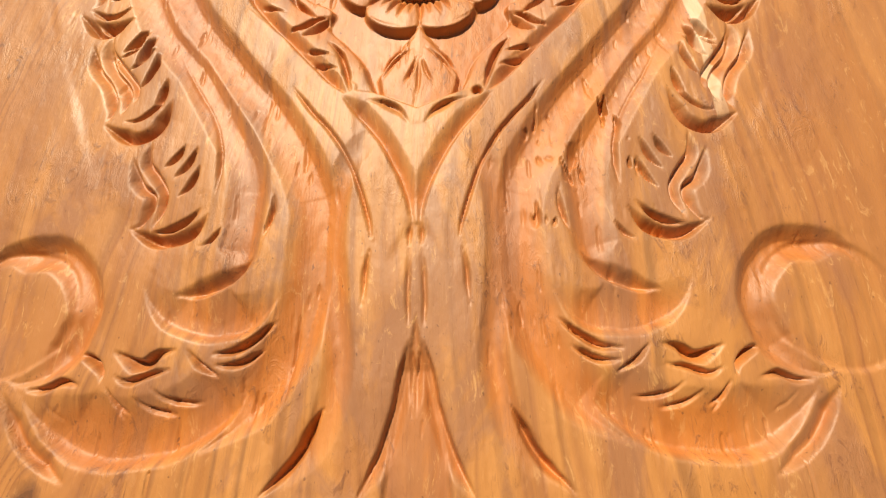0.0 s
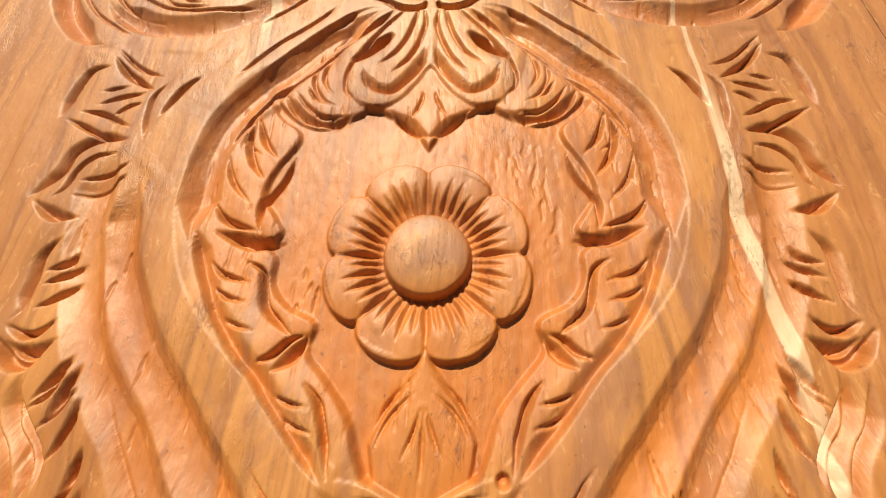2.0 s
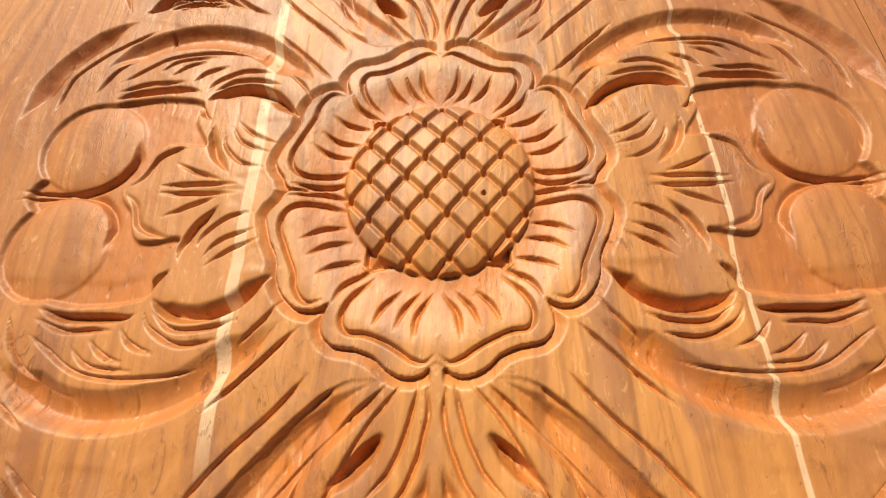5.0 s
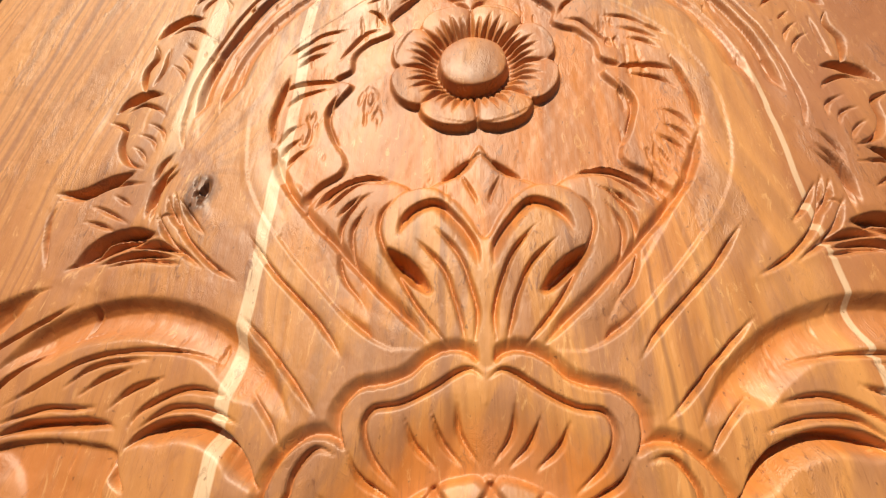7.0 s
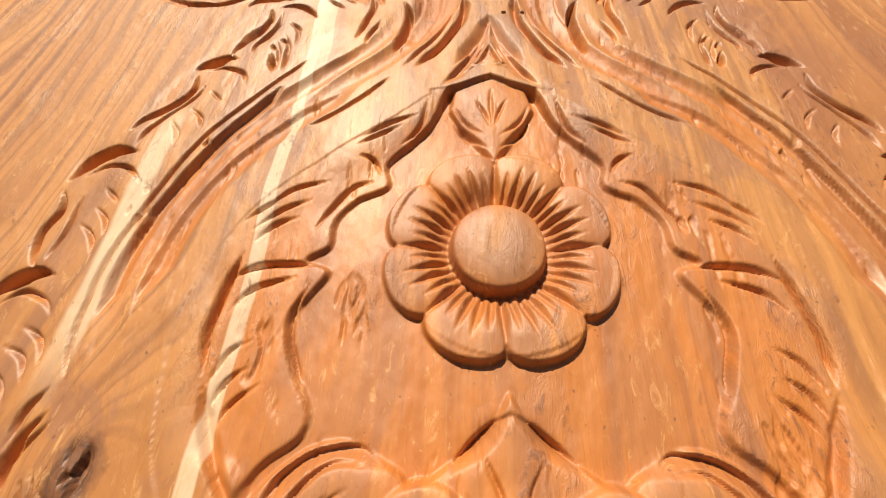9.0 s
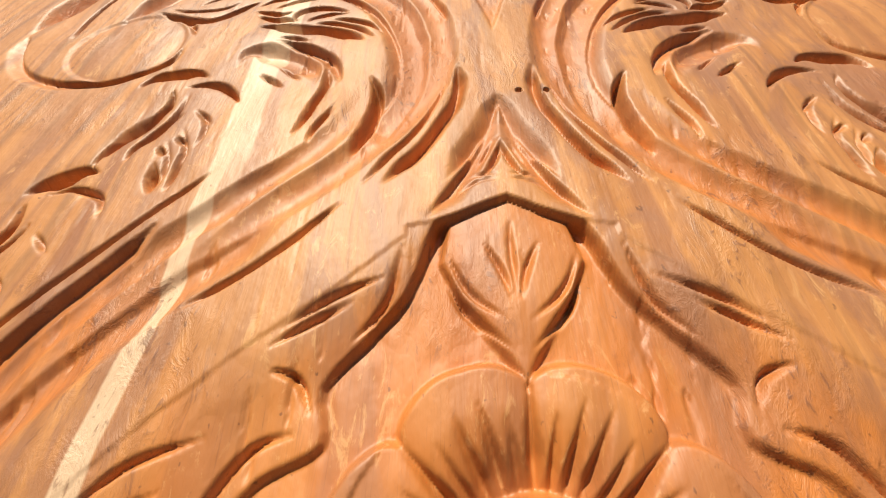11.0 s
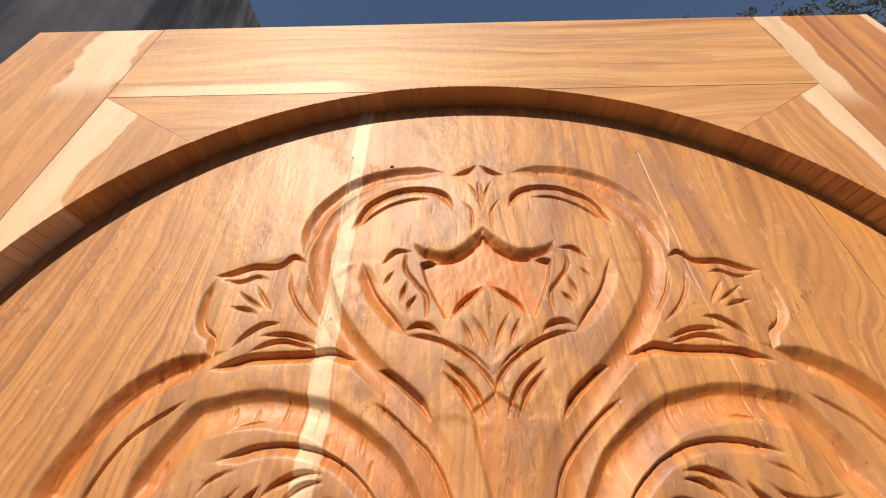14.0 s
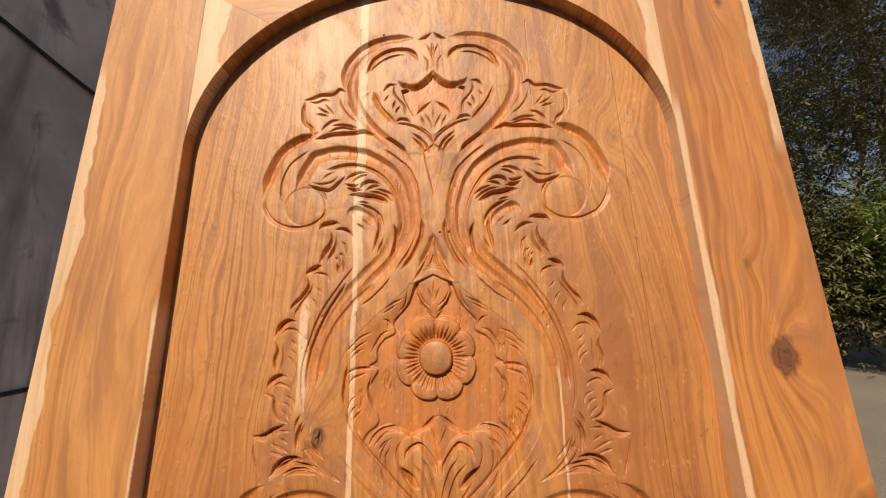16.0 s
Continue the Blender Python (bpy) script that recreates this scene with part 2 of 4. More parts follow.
FILLER_WOOD = teak("teak_filler", 'x', seed=43.0, pale=0.45)
FILLER_PALE = teak("teak_filler_pale", 'z', seed=57.0, pale=0.3, bands=((-0.346, 0.026, 0.003, 1.62, 1.95), (0.338, 0.013, 0.003, 1.5, 1.95)))


def plaster():
    m = Nodes("weathered_cement_plaster")
    big = m.noise(m.scaled((0.9, 0.9, 0.9)), 1.0, 6.0, 0.65, 0.4)
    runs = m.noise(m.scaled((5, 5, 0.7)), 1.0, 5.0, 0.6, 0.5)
    grit = m.noise(m.scaled((60, 60, 60)), 1.0, 4.0)
    col = m.ramp(big, (0.34, (0.42, 0.345, 0.345)), (0.50, (0.72, 0.61, 0.61)), (0.66, (0.90, 0.78, 0.77)))
    col = m.mix(m.ramp(runs, (0.5, 0.0), (0.70, 0.8)), col, (0.15, 0.14, 0.145))
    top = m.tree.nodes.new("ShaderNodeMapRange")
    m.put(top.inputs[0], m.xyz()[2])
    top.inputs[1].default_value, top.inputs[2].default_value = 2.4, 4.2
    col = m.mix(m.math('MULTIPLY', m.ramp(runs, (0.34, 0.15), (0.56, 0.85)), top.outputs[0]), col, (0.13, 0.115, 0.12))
    spots = m.noise(m.scaled((2.6, 2.6, 2.0)), 1.0, 6.0, 0.7, 1.0)
    col = m.mix(m.ramp(spots, (0.60, 0.0), (0.70, 0.75)), col, (0.13, 0.12, 0.125))
    return m.finish(col, 0.9, m.bump(grit, 0.5, 0.004, m.bump(big, 0.4, 0.02)))


def soil():
    m = Nodes("dusty_ground")
    big = m.noise(m.scaled((0.7, 0.7, 0.7)), 1.0, 6.0, 0.65)
    grit = m.noise(m.scaled((40, 40, 40)), 1.0, 5.0, 0.7)
    col = m.mix(grit, m.ramp(big, (0.3, (0.18, 0.15, 0.12)), (0.7, (0.30, 0.255, 0.205))), (0.20, 0.18, 0.15))
    return m.finish(col, 0.95, m.bump(grit, 0.6, 0.02))


def foliage(name, dark, light):
    m = Nodes(name)
    info = m.tree.nodes.new("ShaderNodeNewGeometry")
    col = m.ramp(info.outputs["Random Per Island"], (0.0, dark), (1.0, light))
    mottle = m.noise(m.scaled((1.2, 1.2, 1.2)), 1.0, 3.0)
    return m.finish(m.mix(m.math('MULTIPLY', mottle, 0.5), col, dark), 0.5, Transmission_Weight=0.0, Subsurface_Weight=0.0)


def bark():
    m = Nodes("bark")
    g = m.noise(m.scaled((9, 9, 2)), 1.0, 6.0, 0.7, 0.5)
    return m.finish(m.ramp(g, (0.3, (0.09, 0.065, 0.05)), (0.7, (0.26, 0.20, 0.15))), 0.9, m.bump(g, 0.8, 0.03))


PLASTER, SOIL, BARK = plaster(), soil(), bark()
LEAF_DARK = foliage("leaves_dark", (0.040, 0.050, 0.016), (0.20, 0.19, 0.065))
LEAF_BRIGHT = foliage("leaves_bright", (0.12, 0.21, 0.025), (0.36, 0.48, 0.09))
RUBBER = Nodes("black_cable").finish((0.015, 0.015, 0.017), 0.5)


# ---- building helpers ----
def ss(t):
    t = np.clip(t, 0, 1)
    return t * t * (3 - 2 * t)


def part(name, bm, material, parent, label="", smooth=False):
    """A bmesh as one mesh object under a thing or part."""
    me = bpy.data.meshes.new(name)
    bm.to_mesh(me)
    bm.free()
    me.materials.append(material)
    if smooth:
        me.shade_smooth()
    ob = new(name, me)
    ob.parent = parent
    if label:
        tagged(ob, label)
    return ob


def slab(outline, y0, y1, bevel=0.0005):
    """A board with the outline (x, z) between the depths y0 (front) and y1."""
    bm = bmesh.new()
    front = [bm.verts.new((x, y0, z)) for x, z in outline]
    back = [bm.verts.new((x, y1, z)) for x, z in outline]
    n = len(outline)
    bm.faces.new(front)
    bm.faces.new(back[::-1])
    for i in range(n):
        bm.faces.new((front[i], back[i], back[(i + 1) % n], front[(i + 1) % n]))
    bmesh.ops.recalc_face_normals(bm, faces=bm.faces)
    if bevel:
        edges = [e for e in bm.edges if all(abs(v.co.y - y0) < 1e-6 for v in e.verts)]
        bmesh.ops.bevel(bm, geom=edges, offset=bevel, segments=2, affect='EDGES', clamp_overlap=True)
    return bm


# ---- the carving: a relief worked out on a millimetre grid for one quarter, then mirrored ----
ZC = 1.01                      # height of the middle of the ornament, up the door
RES = 0.75                      # grid step, mm
U, W = np.meshgrid(np.arange(0, 286.0, RES), np.arange(0, 811.0, RES), indexing='ij')
CUTS_ALL = np.zeros_like(U)
CUTS_UP, CUTS_LOW = CUTS_ALL.copy(), CUTS_ALL.copy()
CUTS = CUTS_ALL
GROUPS = []


def curve(points, closed=False, step=2.0):
    """A smooth line through the points (Catmull-Rom)."""
    p = np.array(points, float)
    n = len(p)
    if n == 2 and not closed:
        p = np.array([p[0], (p[0] + p[1]) / 2, p[1]])
        n = 3
    out = []
    for i in range(n if closed else n - 1):
        if closed:
            a, b, c, d = p[i - 1], p[i], p[(i + 1) % n], p[(i + 2) % n]
        else:
            b, c = p[i], p[i + 1]
            a, d = (p[i - 1] if i else 2 * b - c), (p[i + 2] if i + 2 < n else 2 * c - b)
        k = max(2, int(np.linalg.norm(c - b) / step))
        t = np.linspace(0, 1, k, endpoint=False)[:, None]
        out.append(0.5 * (2 * b + (c - a) * t + (2 * a - 5 * b + 4 * c - d) * t ** 2 + (3 * b - a - 3 * c + d) * t ** 3))
    if not closed:
        out.append(p[-1:])
    return np.concatenate(out)


def nearest(line, u, w, closed=False):
    """Distance from each point to the line, the share of the line's length there, and the side (+1 left)."""
    a = line
    b = np.roll(line, -1, 0) if closed else line[1:]
    a = a if closed else line[:-1]
    best, share, side = np.full(u.shape, 1e9), np.zeros(u.shape), np.zeros(u.shape)
    lengths = np.linalg.norm(b - a, axis=1)
    run, total = np.concatenate([[0], np.cumsum(lengths)]), max(lengths.sum(), 1e-6)
    for i in range(len(a)):
        d = b[i] - a[i]
        q = max(d @ d, 1e-9)
        t = np.clip(((u - a[i, 0]) * d[0] + (w - a[i, 1]) * d[1]) / q, 0, 1)
        du, dw = u - a[i, 0] - t * d[0], w - a[i, 1] - t * d[1]
        r = du * du + dw * dw
        m = r < best
        best = np.where(m, r, best)
        share = np.where(m, (run[i] + t * lengths[i]) / total, share)
        side = np.where(m, np.sign(d[0] * dw - d[1] * du), side)
    return np.sqrt(best), share, side


def group(kind):
    global CUTS
    CUTS = CUTS_LOW if kind.endswith("low") else CUTS_UP if kind.endswith("up") else CUTS_ALL
    GROUPS.append((kind, []))


def cut(width, depth, ramp, *points):
    """A gouge cut, tapered at its ends: width and depth in mm. ramp: on that side (+ left of the line) the wood slopes down to it over so many mm."""
    line = curve(points)
    GROUPS[-1][1].extend(points)
    cove, width = abs(ramp) >= 9, width * (0.95 if width < 8 else 1)
    depth = depth * (1.1 if cove else 1.75 if ramp else 1.5) if ramp or width >= 8 else 1.75 * width
    ramp = ramp * 1.25
    pad = max(width, abs(ramp)) + 2
    u0, u1 = max(0, int((line[:, 0].min() - pad) / RES)), int((line[:, 0].max() + pad) / RES) + 1
    w0, w1 = max(0, int((line[:, 1].min() - pad) / RES)), int((line[:, 1].max() + pad) / RES) + 1
    if u1 <= 0:
        return
    part_u, part_w = U[u0:u1, w0:w1], W[u0:u1, w0:w1]
    d, s, side = nearest(line, part_u, part_w)
    length = np.linalg.norm(np.diff(line, axis=0), axis=1).sum()
    taper = np.clip(np.minimum(s, 1 - s) / (min(0.30, 28 / length) if cove else min(0.40, 14 / length)), 0.0, 1) ** (1.0 if cove else 0.8)
    if width >= 8:
        shape = 1 - np.clip(d / (width / 2 * (0.35 + 0.65 * taper)), 0, 1) ** 2
        shape = shape * np.clip(np.minimum(s, 1 - s) / 0.3, 0, 1)
    else:
        reach = np.maximum(width * (0.42 if ramp else 0.54) * taper, 0.25)
        if ramp:
            reach = np.where(side * ramp > 0, np.maximum(abs(ramp) * taper, 0.25), reach)
        if cove:
            reach = np.where(side * ramp > 0, reach, np.maximum(1.25 * width * taper, 0.25))
        shape = np.clip(1 - d / reach, 0, 1)
        shape = np.where(shape > 0.75, 0.75 + (shape - 0.75) * 0.6, shape) * taper
        if ramp:
            shape = np.where(side * ramp > 0, shape * (2 - shape) * taper if cove else shape ** 1.3, shape)
    CUTS[u0:u1, w0:w1] = np.minimum(CUTS[u0:u1, w0:w1], -depth * shape)


def inside(points, sharp=False):
    """Signed distance to a closed outline, positive within; smooth unless sharp."""
    line = np.array(points, float) if sharp else curve(points, True, 3.0)
    u0, u1 = max(0, int((line[:, 0].min() - 16) / RES)), max(0, int((line[:, 0].max() + 16) / RES))
    w0, w1 = max(0, int((line[:, 1].min() - 16) / RES)), max(0, int((line[:, 1].max() + 16) / RES))
    u, w = U[u0:u1, w0:w1], W[u0:u1, w0:w1]
    d, _, _ = nearest(line, u, w, True)
    a, b = line, np.roll(line, -1, 0)
    odd = np.zeros(u.shape, bool)
    for p, q in zip(a, b):
        if p[1] != q[1]:
            odd ^= ((p[1] > w) != (q[1] > w)) & (u < (q[0] - p[0]) * (w - p[1]) / (q[1] - p[1]) + p[0])
    out = np.full(U.shape, -99.0)
    out[u0:u1, w0:w1] = np.where(odd, d, -d)
    return out


H = np.zeros_like(U)


def sink(points, depth, wall, sharp=False):
    global H
    H = np.minimum(H, -depth * ss(inside(points, sharp) / wall))


def raise_to(points, top, wall, sharp=False, slope=0.0):
    """Wood left standing to the height top; slope: how far it falls towards its edge."""
    global H
    d = inside(points, sharp)
    t = ss(d / wall + 0.5)
    H = np.maximum(H, H * (1 - t) + (top - slope * np.exp(-np.clip(d, 0, 99) / 7)) * t)


def ball(u, w, radius, top, base):
    """A flattened dome."""
    global H
    r = np.hypot(U - u, W - w) / radius
    t = ss((1 - r) * radius / 2.5)
    H = H * (1 - t) + (base + (top - base) * np.clip(1 - r ** 3.5, 0, 1)) * t


# grounds sunk between the motifs
MEDALLION = [(-60, 380), (27, 379), (34, 374), (55, 356), (85, 333), (110, 308), (126, 281), (134, 247), (131, 213), (123, 187), (106, 162), (82, 136),
      (50, 108), (20, 104), (-60, 104)]
sink(MEDALLION, 7.5, 2.0)
MED_LEAF = [(22, 388), (27, 372), (33, 355), (44, 341), (55, 328), (53, 315), (68, 307), (77, 295), (78, 281), (88, 274), (77, 269), (83, 258),
            (90, 246), (86, 229), (77, 213), (77, 203), (90, 192), (99, 176), (104, 158), (116, 172), (130, 200), (138, 247), (132, 281), (114, 311), (85, 338), (55, 361)]
raise_to(MED_LEAF, -0.2 - 3.6 * ss(inside(MEDALLION) / 26), 1.8, slope=0.6)
FAR_BUD = [(0, 398), (20, 381), (23, 366), (14, 348), (4, 335), (0, 328), (-4, 335), (-14, 348), (-23, 366), (-20, 381)]
raise_to(FAR_BUD, -2.5, 1.8, True, 1.5)
# lotus: outer and inner petals and the bud between
PETAL_OUT = [(100, 150), (95, 176), (80, 194), (63, 201), (47, 195), (36, 184), (34, 150), (46, 112), (84, 128)]
PETAL_IN = [(59, 138), (57, 164), (47, 181), (33, 189), (19, 184), (8, 170), (1, 158), (-14, 150), (-14, 92), (40, 96)]
NEAR_BUD = [(0, 218), (5, 209), (14, 200), (24, 193), (33, 187), (24, 170), (6, 150), (-6, 150), (-24, 170), (-33, 187), (-24, 193), (-14, 200), (-5, 209)]
raise_to([(30, 100), (84, 132), (110, 162), (126, 190), (100, 192), (88, 170), (50, 120)], -1.5, 7)
raise_to(NEAR_BUD, -3.0, 1.8, True, 1.5)
raise_to(PETAL_OUT, -2.0, 1.8, slope=2.5)
raise_to(PETAL_IN, 0.0, 1.8, slope=2.0)
sink([(0, 711), (7, 700), (20, 690), (40, 686), (50, 683), (46, 667), (37, 648), (31, 636), (17, 646), (0, 661), (-17, 646), (-31, 636), (-46, 667), (-50, 683), (-40, 686), (-20, 690), (-7, 700)], 5.0, 1.8, True)
sink([(186, -30), (229, -30), (245, 0), (232, 20), (211, 64), (156, 65), (153, 49), (143, 29), (168, 30), (177, 12), (186, 0)], 3.5, 3)
# the fork where the trunk parts
sink([(0, 498), (6, 525), (13, 556), (16, 578), (0, 590), (-16, 578), (-13, 556), (-6, 525)], 2.2, 2.5, True)
# the great flower: a sunk ring round it, and two scalloped petals to a quarter
GREAT_A = [(1, 92), (4, 100), (12, 104), (23, 101), (31, 94), (41, 90), (52, 88), (58, 82), (59, 75), (53, 62), (37, 48), (1, 50)]
GREAT_B = [(57, 67), (69, 70), (79, 64), (85, 54), (87, 42), (93, 30), (97, 17), (91, 8), (87, 1), (72, 1), (45, 1), (40, 47)]
out_a, out_b = inside(GREAT_A), inside(GREAT_B)
GREAT_OUTER = (np.maximum(out_a, out_b) > 0) | (np.hypot(U, W) < 60)
H = H - 5.0 * np.clip(1 + np.maximum(out_a, out_b) / 6, 0, 1) * (U > 3) * (np.maximum(out_a, out_b) < 0)
raise_to(GREAT_A, 0.0, 1.7, slope=1.5)
raise_to(GREAT_B, 0.0, 1.7, slope=1.5)
H = H - 5.5 * (1 - ss((np.hypot(U, W) - 57) / 34)) * GREAT_OUTER
ball(188, 496, 31, -0.2, -1.3)
ball(216, 33, 32, -0.3, -3)

# ---- gouge cuts ----
group("stem up")
cut(2.8, 3, 0, (22, 463), (25, 448), (29, 435), (35, 422), (42, 411), (48, 401), (52, 395))
group("leaf up")
cut(4, 4, 0, (147, 458), (145, 446), (150, 432), (158, 420), (161, 408))
cut(2.5, 2.5, 0, (138, 454), (139, 438), (146, 424), (150, 414))
cut(2, 2, 0, (136, 425), (131, 411), (131, 392))
cut(2, 2, 0, (129, 442), (123, 431), (122, 417))
cut(2, 2, 0, (132, 431), (126, 417), (126, 401))
cut(5, 5, 6, (179, 395), (173, 403), (162, 408), (155, 406))
cut(2.8, 3, 0, (171, 395), (161, 398), (149, 394), (144, 383))
cut(4.5, 4.5, 0, (176, 393), (175, 379), (182, 367), (193, 355), (197, 345))
cut(2.8, 3, 0, (168, 385), (171, 374), (180, 361), (188, 347), (190, 333))
cut(2, 2, 0, (164, 379), (154, 369))
cut(2.2, 2.2, 0, (170, 364), (163, 358), (159, 348))
cut(2.2, 2.2, 0, (178, 355), (172, 347), (170, 337))
cut(5, 5, 6, (215, 310), (211, 325), (200, 334), (186, 332))
cut(2.8, 3, 0, (207, 314), (199, 322), (187, 321), (177, 311))
cut(4, 4, 0, (214, 307), (210, 295), (213, 281), (207, 262))
cut(2.5, 2.5, 0, (203, 306), (202, 282), (204, 265))
cut(2.2, 2.2, 0, (194, 309), (184, 300))
cut(2.2, 2.2, 0, (195, 298), (186, 290), (182, 280))
cut(2.2, 2.2, 0, (198, 288), (189, 282), (183, 270))
cut(5, 5, 6, (221, 246), (216, 257), (205, 263), (193, 261))
cut(2.8, 3, 0, (214, 246), (205, 253), (193, 249), (187, 242))
cut(3.5, 4, 0, (224, 241), (211, 235), (208, 221), (201, 210), (188, 204))
cut(2.2, 2.2, 0, (198, 239), (187, 233), (182, 222))
cut(2.2, 2.2, 0, (201, 230), (191, 226), (185, 216))
cut(2.2, 2.2, 0, (201, 221), (194, 216), (188, 208))
cut(4, 4.5, 6, (236, 190), (222, 191), (208, 198), (192, 204))
cut(2.8, 3, 0, (233, 185), (215, 189), (200, 195), (185, 195))
cut(2.5, 2.5, 0, (213, 182), (199, 176), (186, 169))
cut(2.5, 2.5, 0, (213, 172), (202, 169), (193, 165))
cut(2.2, 2.2, 0, (201, 188), (188, 180))
cut(2.5, 2, 0, (233, 184), (232, 172), (227, 156), (221, 143))
group("stem up")
cut(3, 3, 0, (180, 193), (179, 206), (173, 216))
cut(2, 2, 0, (173, 170), (163, 174), (155, 161))
group("leaf up")
cut(4, 4.5, 6, (212, 143), (196, 156), (181, 162), (167, 162))
cut(3.5, 3.5, 0, (196, 151), (176, 157), (156, 153), (144, 147))
cut(3.5, 3.5, 0, (190, 144), (174, 149), (150, 145))
group("stem up")
cut(3, 3, 0, (174, 167), (175, 190), (166, 205))
cut(3, 2.5, 0, (166, 189), (156, 165), (137, 146), (119, 136))
cut(3, 2.5, 0, (172, 176), (161, 159), (138, 142))
group("scroll")
cut(6, 6, 9, (271, 51), (268, 65), (261, 88), (247, 110), (227, 129), (212, 135))
cut(2.5, 2.2, 0, (250, 57), (245, 83), (230, 103), (208, 120), (198, 126))
cut(5, 5, 12, (226, 89), (218, 101), (204, 113), (188, 120), (168, 123), (147, 121), (126, 114), (107, 102), (91, 88), (79, 74))
cut(3, 2.5, 0, (227, 70), (217, 91), (199, 106), (170, 115))
cut(2.5, 2.5, 0, (213, 80), (181, 100), (144, 103), (114, 96), (92, 78), (80, 63))
group("leaf")
cut(5, 6, 0, (212, 67), (199, 72), (179, 73), (163, 73), (157, 71))
cut(2.8, 3, 0, (213, 72), (195, 79), (180, 79), (166, 80))
cut(2.8, 2.8, 0, (180, 83), (170, 92), (157, 96))
cut(2.5, 2.5, 0, (189, 86), (176, 97), (151, 100))
cut(3, 3, 0, (164, 78), (156, 87), (142, 92))
cut(3, 3, 0, (153, 70), (148, 79), (131, 87), (109, 84))
cut(3, 3, 0, (149, 70), (137, 79), (119, 79), (102, 74))
cut(5.5, 6, 6, (151, 63), (143, 71), (126, 74), (108, 69), (97, 60), (88, 50))
cut(3.5, 4, 0, (154, 63), (151, 54), (144, 48))
group("stem")
cut(2.8, 2.5, 0, (113, 119), (93, 101), (79, 87), (69, 78))
cut(2.8, 2.8, 0, (120, 162), (101, 140), (77, 118), (62, 101))
group("leaf join")
cut(2.5, 1.8, 3, (185, 1), (177, 8), (171, 22), (160, 28), (148, 30))
cut(2.8, 2.8, 0, (159, 18), (144, 11), (126, 5))
cut(2.8, 2.8, 0, (165, 2), (146, 3), (118, 3))
group("leaf")
cut(3, 3, -5, (141, 45), (142, 35), (137, 22), (124, 10))
cut(2.5, 2.5, 0, (133, 39), (130, 28), (119, 18), (104, 14))
cut(2.5, 2.5, 0, (129, 43), (120, 31), (101, 24))
cut(2.5, 2.5, 0, (127, 47), (114, 37), (98, 30))
group("ground")
cut(3, 2.5, -4, (188, 38), (188, 21), (198, 7), (215, 1), (229, 2))
cut(2.5, 1.6, 0, (251, 3), (229, 1), (211, 1))
group("petal")
cut(3, 3.5, 5, (89, 175), (82, 189), (71, 197), (56, 199), (44, 192))
cut(2.8, 3, 0, (83, 173), (74, 186), (63, 194), (49, 193))
cut(2.5, 2.5, 0, (76, 170), (70, 179), (63, 185))
cut(2.5, 2.5, 0, (70, 149), (72, 166), (65, 181), (56, 187))
cut(2.5, 2.5, 0, (55, 131), (63, 148), (66, 164), (59, 179))
cut(2.5, 2.5, 0, (73, 158), (67, 138), (56, 125))
cut(3, 3, 5, (43, 158), (40, 170), (33, 177), (23, 179), (14, 170), (5, 156), (3, 141))
cut(2.8, 3, 0, (34, 158), (19, 141), (10, 114), (9, 105))
cut(2.8, 3, 0, (25, 165), (12, 148), (4, 123), (5, 106))
cut(9, 7, 0, (50, 153), (39, 144), (24, 129))
cut(2.5, 2.5, 0, (44, 184), (52, 173), (50, 156), (33, 127), (15, 105))
group("bud mid")
cut(3, 3.5, 5, (25, 190), (17, 199), (6, 208), (-2, 212))
cut(2.2, 2.5, 0, (11, 198), (5, 185), (3, 175))
cut(2.2, 2.5, 0, (-3, 201), (-3, 187), (-3, 173))
group("ground up")
cut(2.5, 2.5, 0, (34, 372), (39, 352), (49, 339))
cut(2.5, 2.5, 0, (39, 360), (55, 353), (69, 343))
cut(2.5, 2.5, 0, (48, 352), (61, 345), (72, 338))
cut(2.5, 2.8, 0, (71, 333), (62, 330), (57, 321))
cut(2.8, 3, 0, (59, 318), (71, 314), (80, 302), (87, 288))
cut(2.2, 2.5, 0, (82, 317), (99, 311), (112, 298))
cut(2.2, 2.5, 0, (89, 306), (103, 299), (115, 287))
cut(2.2, 2.5, 0, (94, 296), (105, 291), (113, 281))
cut(3.5, 4, 0, (120, 262), (109, 270), (94, 272), (80, 271))
cut(2.8, 3, 0, (116, 248), (108, 260), (89, 266))
cut(2.5, 2.5, 0, (83, 264), (90, 246), (86, 231), (79, 214))
cut(2.2, 2.5, 0, (101, 238), (111, 232), (116, 218))
cut(2.2, 2.5, 0, (101, 227), (109, 221), (113, 209))
group("ground")
cut(2.2, 2.5, 0, (95, 221), (105, 213), (109, 202))
group("ground up")
cut(2.2, 2.5, 0, (119, 291), (112, 299), (103, 306))
cut(2.2, 2.2, 0, (21, 403), (6, 415), (-3, 427))
cut(2, 2, 0, (16, 405), (4, 421))
group("ground")
cut(2.2, 2.5, 0, (21, 369), (14, 355), (3, 345))
cut(3, 3, 0, (21, 363), (16, 351), (2, 336))
cut(2.2, 2.2, 0, (9, 373), (4, 362), (1, 351))
cut(2, 2, 0, (-1, 387), (0, 369), (0, 351))
group("ground up")
cut(3.5, 3.5, -9, (70, 395), (82, 383), (110, 359), (134, 330), (150, 296), (155, 264), (153, 240))
cut(2.5, 2, 0, (109, 407), (128, 384), (154, 345), (167, 310), (175, 275), (175, 240), (169, 216))
cut(3, 2.5, -8, (121, 384), (145, 347), (161, 310), (169, 275), (169, 240))
cut(2.5, 2.5, 0, (56, 390), (78, 367), (104, 349))
group("ground")
